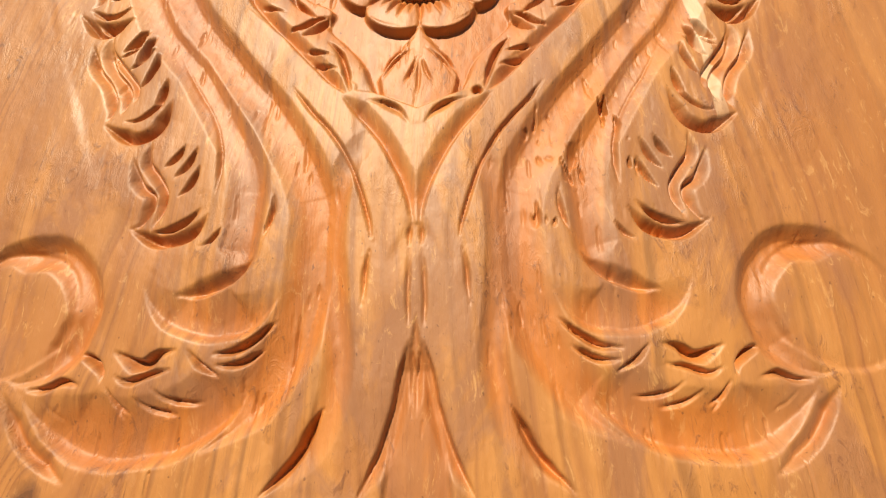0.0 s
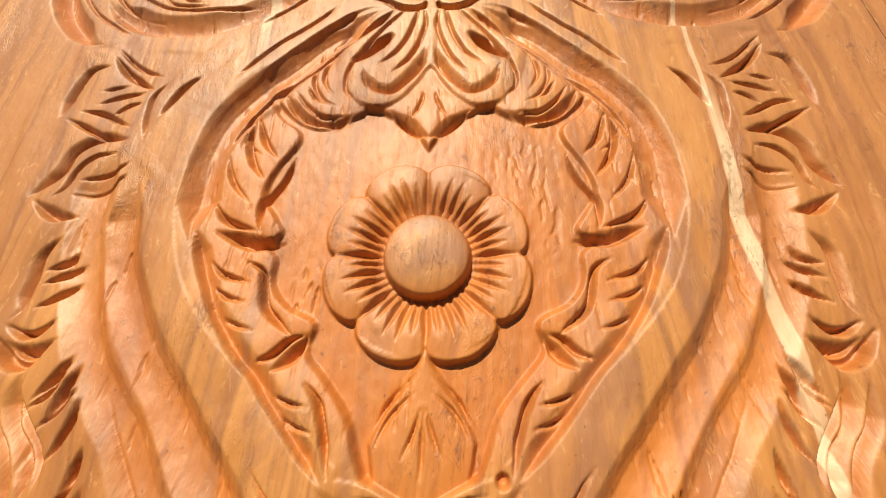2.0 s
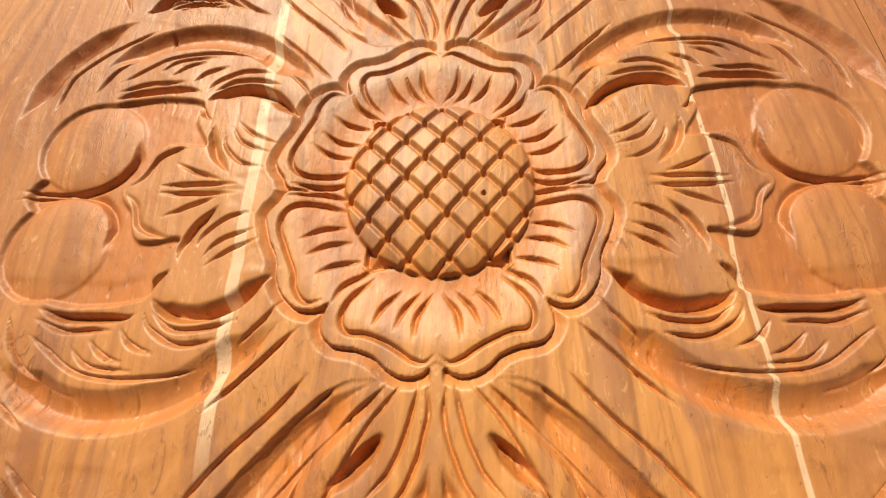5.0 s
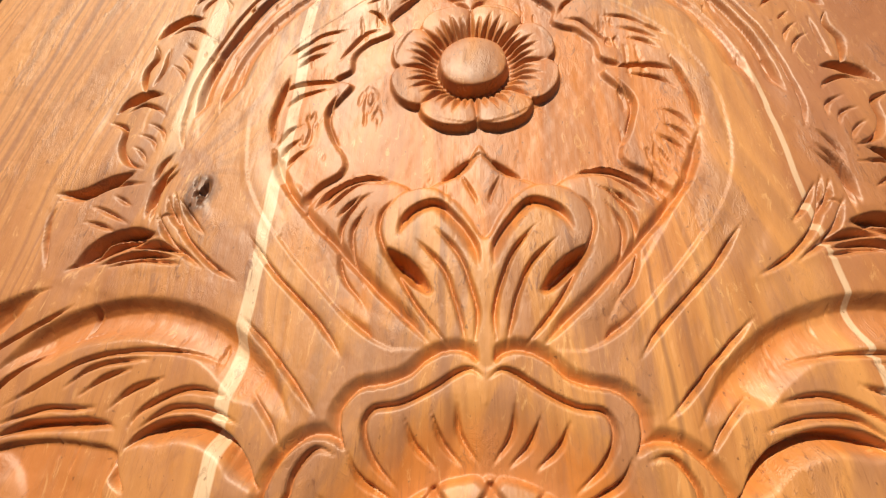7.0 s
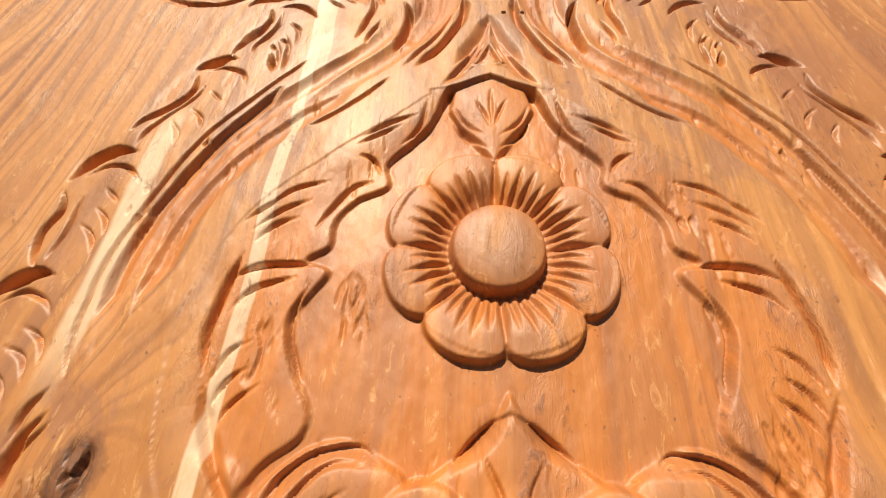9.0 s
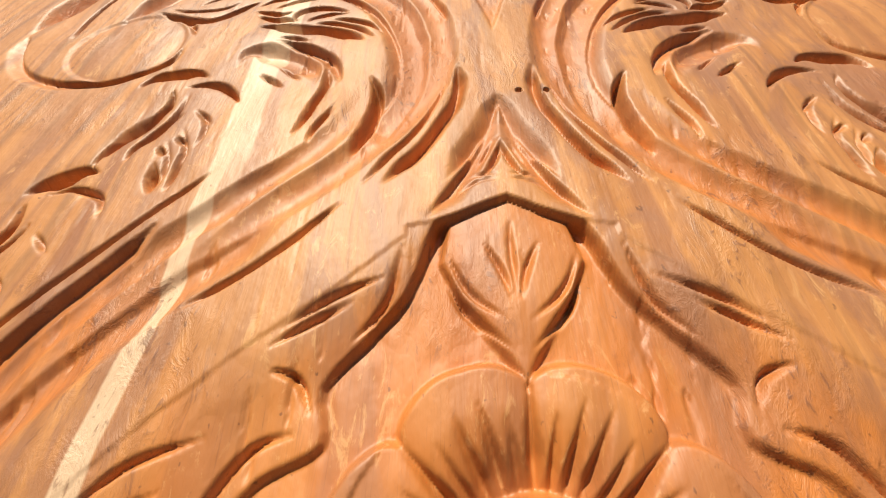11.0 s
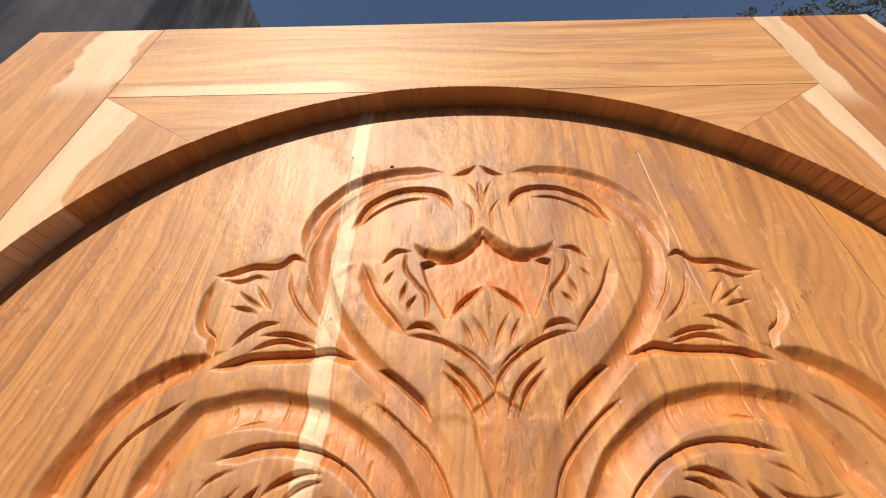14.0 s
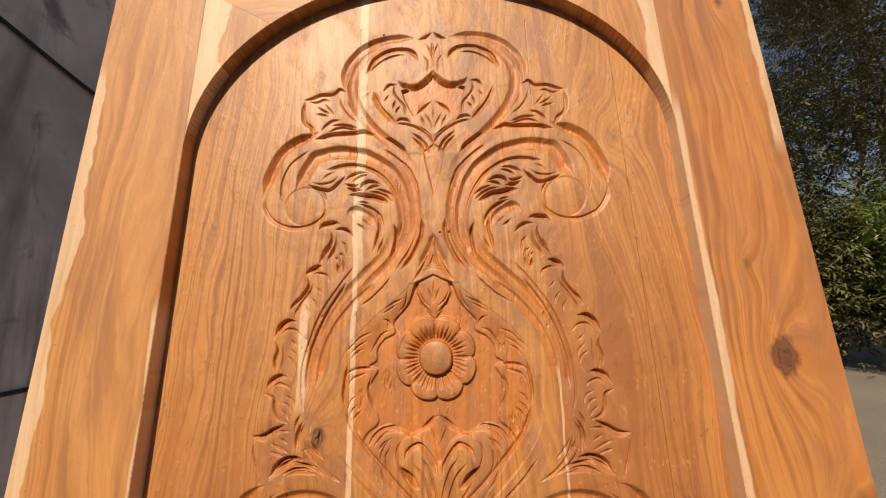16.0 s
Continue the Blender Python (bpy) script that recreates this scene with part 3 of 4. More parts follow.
cut(3.5, 2.6, 4, (23, 106), (49, 130), (74, 155), (96, 178), (111, 200), (118, 221))
group("ground up")
cut(3.5, 3, 0, (118, 221), (121, 240), (119, 262), (116, 277))
group("ground")
cut(3, 3.5, 0, (0, 92), (6, 97), (13, 95), (22, 89), (35, 83), (46, 81), (49, 73), (44, 62), (33, 52))
cut(3, 3.5, 0, (58, 64), (68, 66), (75, 58), (77, 49), (83, 36), (88, 23), (86, 14), (77, 9), (61, 10), (50, 14))
cut(2.8, 3.2, 0, (33, 79), (28, 68), (18, 59))
cut(2.8, 3.2, 0, (22, 81), (17, 69), (8, 60))
cut(2.8, 3.2, 0, (12, 87), (10, 72), (2, 61))
cut(2.8, 3.5, 0, (66, 51), (56, 45), (40, 42))
cut(2.8, 3.5, 0, (72, 40), (61, 33), (46, 31))
cut(2.8, 3.5, 0, (77, 31), (65, 24), (50, 22))
cut(3, 4, 0, (55, 67), (49, 56), (34, 48))
cut(3, 4, 0, (87, 4), (68, 2), (48, 6))
cut(3, 4, 0, (-3, 94), (-2, 78), (-3, 59))
cut(14, 1.4, 0, (79, 398), (105, 372), (131, 343), (152, 306), (161, 271), (161, 240), (158, 220))
group("ground up")
cut(2.5, 2.5, 6, (28, 380), (17, 397), (7, 419), (1, 444))
cut(2, 1.8, 0, (19, 394), (11, 400), (0, 400))
cut(2, 1.8, 0, (21, 386), (11, 396), (1, 398))
cut(6, 2, 0, (57, 464), (52, 451), (53, 437), (56, 422), (60, 410))
group("leaf up")
cut(4, 2.8, 0, (169, 208), (175, 199), (178, 188), (178, 178), (178, 170))
cut(3, 2.4, 0, (169, 187), (164, 174), (152, 161))
cut(3, 2.4, 0, (162, 184), (152, 171), (142, 161))
cut(6, 4.5, 0, (209, 143), (204, 153), (196, 161), (183, 164), (168, 163))
cut(5, 4, 0, (195, 152), (185, 157), (173, 157), (162, 155), (151, 151))
cut(4.5, 3.6, 0, (195, 145), (185, 150), (172, 152), (154, 149))
# hollows along the broad stems
group("ground up")
cut(17, 2.6, 0, (34, 764), (70, 768), (103, 750), (123, 720), (127, 688), (116, 652), (92, 618), (62, 588), (38, 560), (22, 530))
cut(16, 2.2, 0, (100, 600), (66, 575), (42, 548), (30, 520), (25, 490), (27, 462), (38, 436), (62, 405), (92, 378), (120, 345), (140, 308))
cut(13, 2.2, 0, (58, 470), (58, 446), (70, 420), (98, 392), (126, 362), (150, 322), (160, 285), (160, 245))
group("ground low")
cut(14, 2.0, 0, (20, 400), (36, 424), (41, 452), (38, 490), (34, 520), (40, 548), (58, 566))
# the upper scrolls, the heart and its bud
group("leaf mid up")
cut(3, 3, -4, (0, 789), (13, 780), (24, 774))
cut(2.2, 2.2, 0, (12, 769), (5, 755), (1, 738))
cut(2.2, 2.2, 0, (1, 771), (1, 747), (-1, 730))
group("scroll up")
cut(4.5, 3.6, -9, (24, 776), (45, 781), (68, 780), (90, 775), (110, 764), (124, 750), (135, 734), (141, 713), (139, 682))
cut(3.5, 3, -6, (23, 735), (28, 751), (41, 759), (61, 760), (79, 754), (95, 741), (106, 713))
cut(2.5, 2, 0, (42, 747), (61, 746), (83, 736), (105, 714))
cut(5, 4, 6, (-1, 718), (3, 705), (12, 695), (23, 688), (37, 687), (48, 691), (55, 701))
cut(2, 1.6, 0, (17, 747), (8, 732), (9, 709))
group("leaf up")
cut(4, 3.2, 0, (56, 693), (69, 693), (79, 681))
cut(3, 3, 0, (60, 694), (61, 679), (52, 665), (45, 656), (44, 643), (45, 635))
cut(3, 2.6, 0, (59, 668), (62, 658), (63, 650))
cut(3, 2.6, 0, (51, 656), (57, 649), (57, 643))
cut(2.5, 2.4, 0, (69, 676), (73, 671), (76, 664))
group("bud mid up")
cut(3.5, 3.5, -5, (1, 664), (12, 658), (22, 648), (27, 635))
cut(2.5, 2.6, 0, (1, 646), (-2, 624), (-5, 605))
cut(2.5, 2.6, 0, (14, 641), (7, 629), (1, 613))
cut(2.5, 2.6, 0, (21, 637), (15, 626), (12, 616))
group("leaf up")
cut(4.5, 4, 0, (34, 624), (39, 630), (49, 633), (59, 628))
cut(3.5, 3.4, 0, (58, 625), (43, 624), (28, 618), (13, 608), (4, 597), (-2, 583))
cut(4, 3.4, 0, (34, 609), (21, 599), (12, 588), (6, 573))
cut(4, 3.4, 0, (34, 602), (23, 592), (16, 581), (13, 572))
cut(2.2, 2, 0, (26, 620), (12, 611), (1, 598))
group("stem up")
cut(3, 2.6, 7, (94, 684), (82, 658), (67, 639), (56, 624))
cut(6, 4, 0, (79, 604), (67, 600), (55, 591), (46, 583), (38, 571))
cut(5, 4, -5, (80, 607), (91, 610), (106, 615), (120, 613), (139, 612), (157, 611), (169, 607), (180, 602))
group("leaf up")
cut(4.5, 4, 0, (136, 682), (147, 688), (157, 680), (175, 679), (190, 673), (202, 670))
cut(3, 3, 0, (160, 668), (171, 671), (181, 666), (195, 667))
cut(3, 3, 0, (158, 644), (168, 650), (181, 658))
cut(3, 3, 0, (161, 640), (170, 644), (183, 646))
cut(2.5, 2.4, 0, (152, 642), (160, 652), (170, 664))
cut(4, 3.6, 0, (142, 634), (154, 633), (165, 625), (171, 615))
cut(3.5, 3.2, 0, (114, 618), (132, 625), (146, 626), (156, 624))
cut(3.5, 3.2, 0, (115, 615), (134, 621), (147, 620), (160, 613))
cut(2.5, 2.2, 0, (134, 674), (128, 656), (117, 641), (106, 629))
cut(2.5, 2.2, 0, (147, 674), (141, 656), (130, 641), (116, 629))
cut(3, 2.8, 4, (200, 669), (200, 654), (199, 639), (194, 630), (185, 623), (180, 604))
group("stem up")
cut(3.5, 3.2, 0, (78, 584), (64, 576), (53, 567), (41, 556), (33, 545), (28, 533), (25, 524), (22, 510))
group("scroll up")
cut(5, 4.6, 13, (202, 516), (200, 530), (194, 550), (186, 566), (178, 578), (166, 581), (154, 584), (137, 585), (123, 583), (103, 579), (86, 570), (71, 560), (60, 551), (52, 540), (46, 530), (42, 521), (39, 509), (35, 495), (34, 479), (34, 459), (37, 445), (42, 433), (50, 418), (62, 404))
cut(3, 2.6, 0, (128, 572), (141, 572), (150, 570), (157, 567))
cut(3, 2.8, 5, (159, 552), (148, 556), (138, 559), (126, 560), (113, 559), (100, 556), (86, 549), (73, 539), (63, 527), (57, 517), (51, 504), (47, 490), (44, 474), (44, 459), (48, 445), (56, 430))
group("leaf up")
cut(4, 3.4, 0, (97, 545), (108, 546), (117, 543), (124, 539), (129, 533))
cut(3.5, 3, 0, (95, 542), (107, 540), (114, 535), (119, 530))
cut(4, 3.4, 0, (107, 528), (113, 525), (121, 526), (130, 529))
cut(5, 3.4, 0, (76, 525), (86, 530), (95, 531), (102, 528), (105, 523), (105, 516))
cut(4, 3.4, 0, (75, 523), (83, 524), (90, 522), (95, 519), (97, 515))
cut(6, 4.5, 0, (102, 517), (109, 519), (116, 519), (126, 522))
cut(3.5, 3, 0, (86, 518), (78, 517), (69, 514), (62, 510), (56, 504), (54, 501))
cut(3.5, 3, 0, (95, 514), (86, 514), (77, 512), (68, 507), (62, 501), (57, 496))
group("leaf up")
cut(7, 5, 6, (122, 510), (117, 511), (110, 512), (101, 510), (95, 509), (85, 508), (75, 504), (68, 499), (63, 494))
cut(3, 2.8, 0, (108, 499), (99, 498), (91, 495))
cut(4, 3.2, 6, (109, 496), (99, 494), (87, 488), (77, 479), (72, 468), (70, 458))
group("leaf up")
cut(5, 4.2, -10, (82, 457), (83, 468), (89, 478), (99, 485), (109, 488), (117, 487), (121, 483), (122, 474))
cut(3, 2.8, 0, (105, 475), (98, 471), (89, 462))
cut(3, 2.8, 0, (110, 467), (101, 461), (96, 457))
group("stem up")
cut(4, 3.8, -4, (17, 473), (17, 456), (19, 442), (23, 432), (28, 421), (33, 412), (39, 404), (44, 395))
cut(2.6, 1.8, 8, (38, 474), (37, 456), (40, 442), (44, 431), (48, 418), (53, 412))
cut(3, 2, 0, (69, 445), (73, 435), (76, 427), (78, 418))
group("ground up")
cut(3, 2.6, 5, (-2, 451), (1, 439), (4, 429), (8, 420), (12, 412), (16, 405), (20, 397))
cut(3, 2.4, 0, (1, 427), (4, 417), (8, 407), (11, 398))
cut(3, 2.4, 0, (-2, 424), (1, 413), (5, 403), (11, 396))
cut(2, 1.8, 0, (-2, 473), (-2, 460), (-2, 450))
group("leaf up")
cut(5, 4.5, 5, (164, 457), (163, 462), (158, 468), (148, 470), (139, 470), (133, 465))
cut(4.5, 3.6, 0, (142, 458), (133, 460), (124, 458), (116, 451), (113, 445))
cut(5, 4.5, 5, (143, 444), (146, 438), (150, 430), (155, 423), (158, 414))
cut(4, 3.4, 0, (135, 441), (139, 434), (143, 426), (148, 419), (148, 410))
cut(2.5, 2.2, 0, (131, 442), (125, 437), (121, 432))
cut(2.5, 2.2, 0, (133, 425), (129, 422), (127, 420))
cut(2.5, 2.2, 0, (138, 420), (135, 416), (133, 414))
cut(4, 2.8, 0, (136, 411), (134, 404), (132, 395))
cut(3, 2.4, 0, (127, 417), (126, 407), (126, 396))
group("stem up")
cut(4, 3.2, 0, (80, 476), (77, 465), (77, 454), (80, 443), (82, 432), (85, 423))
group("scroll up")
cut(6, 6, 9, (249, 510), (248, 536), (241, 560), (228, 585), (209, 601), (184, 610), (171, 615))
cut(3, 2, 5, (249, 510), (244, 492), (232, 476), (215, 467), (198, 465), (178, 468), (162, 479), (155, 493))
cut(2.5, 2.2, 0, (224, 503), (225, 532), (218, 555), (207, 570), (185, 586))
group("leaf up")
cut(3, 3, 0, (171, 522), (160, 515), (154, 502))
cut(5, 6, 0, (185, 529), (169, 523), (152, 520), (140, 529), (129, 541))
cut(2.5, 3, 0, (181, 533), (165, 530), (149, 533), (139, 541))
cut(2, 2, 0, (164, 535), (156, 544), (143, 549))
# the lower half, carved a little narrower and with its own scrolls
group("stem low")
cut(6, 3.6, -12, (176, 215), (174, 245), (169, 274), (158, 307), (145, 331), (132, 347), (121, 360), (106, 384), (88, 413), (82, 429), (81, 447), (85, 463))
cut(2.6, 2.2, 0, (154, 308), (142, 340), (127, 367), (113, 389), (105, 406), (102, 420), (101, 439))
cut(3.5, 3, 6, (121, 266), (117, 278), (112, 290), (102, 309), (88, 327), (77, 338), (67, 350), (53, 366), (39, 380))
cut(6, 4.2, -15, (160, 232), (156, 258), (149, 284), (142, 298), (129, 320), (112, 341), (97, 360), (77, 384), (58, 413), (49, 431), (44, 448), (44, 467), (49, 483))
cut(7, 4.4, -15, (58, 413), (49, 431), (44, 448), (44, 467), (44, 484), (47, 498), (51, 513), (58, 525), (67, 537), (80, 547), (91, 554))
cut(6, 3.4, -12, (88, 413), (82, 429), (81, 447), (81, 468), (86, 479), (96, 487))
cut(2.6, 2.6, 0, (70, 373), (58, 389), (46, 403), (35, 421), (28, 439), (23, 455), (21, 466))
cut(2.4, 2.4, 0, (22, 467), (24, 479), (24, 488), (25, 497))
group("ground low")
cut(2.5, 2.5, 7, (42, 380), (33, 392), (22, 406), (12, 424), (5, 441), (2, 457))
cut(2.2, 2.2, -4, (28, 384), (19, 385), (10, 390), (4, 400))
group("leaf low")
cut(4.5, 4.5, 5, (169, 396), (160, 403), (151, 407), (142, 404), (137, 396), (135, 380))
cut(3, 3.5, 0, (160, 394), (152, 394), (145, 388), (140, 379), (139, 370))
cut(3.5, 3, 0, (170, 353), (163, 347), (158, 335))
cut(3.5, 3, 0, (163, 361), (157, 354), (151, 342))
cut(3.5, 3, 0, (156, 374), (151, 366), (147, 352))
cut(3, 3, -5, (177, 336), (177, 347), (172, 359), (164, 368), (159, 379), (161, 391))
cut(3.5, 3, -4, (187, 341), (181, 358), (172, 370), (166, 385), (168, 396))
group("leaf low")
cut(4.5, 4.5, 5, (200, 319), (189, 333), (178, 335), (169, 325))
cut(3, 3.5, 0, (195, 317), (183, 322), (171, 315))
group("leaf low")
cut(4.5, 4.5, 5, (140, 456), (129, 463), (120, 464), (109, 460), (103, 448))
cut(4, 3.5, 0, (131, 458), (123, 457), (114, 453), (107, 445))
cut(3.5, 3, 0, (130, 424), (125, 417), (122, 409))
cut(3.5, 3, 0, (124, 430), (119, 422), (115, 410))
cut(3.5, 3, 0, (120, 440), (115, 432), (112, 421))
cut(3.5, 3, -4, (140, 406), (139, 419), (133, 427), (127, 436), (126, 445), (130, 457))
cut(3, 3, -4, (148, 416), (140, 432), (133, 438), (132, 446), (136, 455), (141, 456))
group("stem low")
cut(3, 2.5, 0, (72, 436), (71, 448), (75, 465))
cut(4, 3.5, 6, (114, 489), (102, 489), (91, 485), (83, 479), (75, 466))
cut(2.5, 2.2, 0, (95, 455), (100, 463), (105, 466))
cut(2.6, 2.8, 17, (128, 480), (121, 493), (113, 501), (100, 506), (89, 507), (77, 505), (68, 497), (59, 481))
group("leaf low")
cut(4, 3.5, 0, (92, 515), (81, 514), (72, 509), (61, 499))
cut(3.5, 3, 0, (89, 520), (77, 519), (64, 511))
cut(3, 2.2, 0, (102, 512), (94, 520), (83, 526))
group("leaf low")
cut(4, 4, -4, (135, 513), (128, 516), (120, 518), (114, 514), (105, 513))
cut(3.5, 3.2, 0, (132, 523), (125, 526), (117, 523), (106, 521))
cut(3.5, 3.2, 0, (114, 528), (107, 533), (96, 535), (83, 534))
cut(3.5, 3.2, 0, (123, 531), (114, 537), (105, 539), (94, 541))
cut(3, 2.5, 0, (134, 528), (128, 536), (119, 540))
cut(2.5, 2, 0, (131, 534), (126, 540), (121, 543))
group("scroll low")
cut(4, 4, 0, (153, 518), (150, 515), (144, 517), (138, 522), (137, 527))
cut(6, 4.5, -9, (205, 482), (201, 472), (195, 467), (184, 466), (173, 466), (164, 471), (155, 481), (150, 494), (152, 506), (156, 516), (164, 523), (173, 526), (181, 524))
cut(3.5, 3.5, 0, (171, 529), (162, 529), (155, 526), (145, 528))
cut(3, 4, 20, (172, 529), (162, 540), (151, 550), (140, 555), (129, 557), (115, 556), (102, 554), (91, 549), (81, 542), (70, 532), (62, 519))
cut(2.5, 2.2, 0, (164, 531), (154, 540), (142, 548), (131, 552))
cut(2.5, 2.2, 0, (152, 533), (142, 541), (133, 547), (120, 550))
cut(3, 2.5, 6, (179, 530), (173, 542), (165, 552), (155, 559), (142, 565))
group("stem low")
cut(5, 4.5, 0, (38, 535), (43, 545), (50, 558), (63, 570))
cut(3, 3, 5, (3, 510), (7, 526), (10, 540), (16, 557), (24, 572))
cut(2.4, 2.4, -4, (3, 510), (-1, 531), (-6, 544), (-12, 559))
cut(2, 2, 0, (2, 455), (3, 461), (3, 468))
cut(2, 1.6, 0, (3, 468), (4, 491), (3, 510))
group("ground low")
cut(6, 5, 11, (31, 106), (50, 118), (69, 132), (88, 153), (104, 167), (115, 182), (123, 198), (127, 220), (127, 240), (125, 258), (120, 278))
group("leaf low")
cut(4, 3.5, -4, (201, 153), (212, 158), (216, 173), (219, 196))
cut(3.5, 3, 0, (210, 190), (196, 191), (184, 197), (174, 202))
cut(4, 3.5, 0, (215, 195), (201, 202), (187, 209), (173, 210))
cut(2.5, 2.2, 0, (202, 175), (193, 172), (185, 170))
cut(3.5, 3, 0, (201, 185), (190, 180), (173, 175))
cut(3, 2.8, 0, (189, 193), (181, 186), (173, 183))
group("leaf low")
cut(5, 3.5, 0, (202, 145), (190, 160), (170, 173))
cut(3, 2.5, 0, (203, 138), (184, 155), (166, 163))
cut(3, 2.5, 0, (161, 166), (168, 177), (168, 192), (164, 212))
cut(5, 3.5, 0, (142, 162), (152, 173), (160, 195))
group("leaf low")
cut(5, 4.5, -5, (172, 211), (188, 211), (199, 220), (202, 234), (213, 249))
cut(3.5, 3, 0, (174, 220), (187, 223), (194, 232), (196, 243), (201, 250))
cut(3.5, 3, 0, (190, 239), (178, 235), (166, 226))
cut(4, 3.2, 0, (191, 248), (178, 246), (165, 234))
cut(4, 4, 5, (210, 250), (200, 259), (191, 262), (180, 259))
group("ground low")
cut(4, 3, 0, (104, 194), (105, 210), (100, 225), (91, 237))
cut(4, 3, 0, (102, 193), (96, 210), (86, 223))
cut(3, 2.6, 0, (114, 220), (108, 238), (96, 252))
cut(4, 3, 0, (116, 250), (107, 261), (89, 268))
cut(5.5, 4.5, 5, (112, 267), (102, 272), (90, 276), (73, 274))
cut(4, 3, 0, (77, 220), (81, 236), (89, 250), (89, 263), (87, 270))
group("leaf low")
cut(4, 3.2, 0, (188, 290), (179, 286), (176, 276))
cut(4, 3.2, 0, (187, 297), (177, 292), (168, 282))
cut(4, 3.2, 0, (186, 309), (176, 303), (167, 292))
cut(4, 3.5, 4, (195, 315), (191, 309), (191, 296), (191, 282), (185, 271))
cut(4, 3.5, 0, (195, 316), (185, 321), (178, 320), (171, 313))
cut(5, 4.5, 5, (192, 323), (184, 330), (176, 330), (167, 322))
group("stem low")
group("leaf low")
cut(4, 3.2, 0, (157, 327), (162, 339), (169, 350))
cut(4.5, 3.4, 0, (154, 331), (156, 344), (160, 358))
cut(4, 3.2, 0, (149, 346), (149, 359), (154, 371))
cut(4, 3.2, 0, (140, 366), (141, 376), (144, 385))
cut(3.5, 3, -4, (176, 335), (175, 347), (165, 360), (158, 369), (155, 377), (155, 384))
group("ground low")
cut(3, 2.6, 0, (112, 281), (102, 291), (86, 296))
cut(3, 2.6, 0, (110, 293), (99, 302), (85, 306))
cut(3, 2.6, 0, (102, 308), (93, 315), (79, 319))
cut(4, 3, 0, (92, 284), (83, 289), (80, 298), (76, 309), (61, 322))
cut(4, 3, 0, (79, 333), (70, 330), (63, 323), (55, 320))
cut(5, 4, 4, (70, 337), (60, 331), (54, 319))
cut(3, 2.6, 0, (70, 344), (60, 349), (49, 351))
cut(4, 3.2, 0, (67, 351), (57, 358), (46, 361))
cut(4, 3, 0, (54, 340), (46, 349), (41, 363), (37, 379))


def petal_edge(theta, count, notch, bulge):
    """Radius of a flower of count round petals, with the notches at 90 degrees and on."""
    f = (theta - math.pi / 2) / (2 * math.pi / count) % 1
    return notch + bulge * np.sqrt(np.clip(1 - (2 * f - 1) ** 2, 0, 1))


def small_flower(u, w):
    """Eight petals with radial cuts round a smooth boss: height in mm, mask."""
    r, th = np.hypot(u, w), np.arctan2(w, u)
    edge = petal_edge(th, 8, 45.5, 8.5)
    f = (th - math.pi / 2) / (math.pi / 4) % 1
    h = -4.6 + 4.4 * ss((r - 19) / 24)
    h = h - 1.6 * (2 * f - 1) ** 4 * ss((r - 24) / 16)
    for k, far in ((0.0, 48), (0.2, 42), (0.4, 46), (0.6, 46), (0.8, 42), (1.0, 48)):
        off = np.abs(f - k) * math.pi / 4 * r
        along = np.clip((far - r) / 18, 0, 1) * np.clip((r - 18.5) / 4, 0, 1)
        h = h - 5.6 * np.clip(1 - off / (2.9 * along + 0.05), 0, 1) * along
    wall = ss((edge - r) / 1.6 + 0.5)
    boss = ss((22.0 - r) / 2.0 + 0.5)
    h = h * (1 - boss) + boss * (-3.5 + 5.6 * np.sqrt(np.clip(1 - (r / 23.0) ** 2, 0, 1)) ** 0.8)
    return h, wall, r, th, edge


def great_head(u, w):
    """The domed, cross-hatched head of the great flower: height in mm and mask."""
    r, th = np.hypot(u, w), np.arctan2(w, u)
    head = ss((55 - r) / 1.6 + 0.5)
    dome = -5.0 + 10.0 * np.sqrt(np.clip(1 - (r / 57.0) ** 2, 0, 1)) ** 0.9
    for a, b, step in ((0.0464, -0.0395, 16.4), (0.0440, 0.0427, 16.3)):
        lattice = (u - 3.6) * a + (w - 2.9) * b
        dist = np.abs(lattice - np.round(lattice)) * step
        dome = dome - 3.8 * np.clip(1 - dist / 2.5, 0, 1)
    return dome, head, r, th, None


def soften(field, size):
    """The field blurred over size mm, mirrored at its edges."""
    wide = np.concatenate([field[::-1], field], 0)
    wide = np.concatenate([wide[:, ::-1], wide], 1)
    ku, kw = np.fft.fftfreq(wide.shape[0], RES)[:, None], np.fft.rfftfreq(wide.shape[1], RES)[None, :]
    wide = np.fft.irfft2(np.fft.rfft2(wide) * np.exp(-2 * (math.pi * size) ** 2 * (ku ** 2 + kw ** 2)), wide.shape)
    return wide[field.shape[0]:, field.shape[1]:]


up, down = np.minimum(CUTS_ALL, CUTS_UP), np.minimum(CUTS_ALL, CUTS_LOW)
QUARTER, QUARTER_LOW = H + up + 0.25 * soften(up, 3.0), H + down + 0.25 * soften(down, 3.0)
h, wall, *_ = small_flower(U, W - 281.5)
h = h - 2.3
QUARTER, QUARTER_LOW = QUARTER * (1 - wall) + h * wall, QUARTER_LOW * (1 - wall) + h * wall
# which piece of the ornament each place belongs to, above and below the middle
LABEL, LABEL_LOW = np.zeros(U.shape, int), np.zeros(U.shape, int)


def hull(points):
    pts = sorted(set(points))
    def chain(seq):
        out = []
        for p in seq:
            while len(out) > 1 and (out[-1][0] - out[-2][0]) * (p[1] - out[-2][1]) - (out[-1][1] - out[-2][1]) * (p[0] - out[-2][0]) <= 0:
                out.pop()
            out.append(p)
        return out[:-1]
    return chain(pts) + chain(pts[::-1])


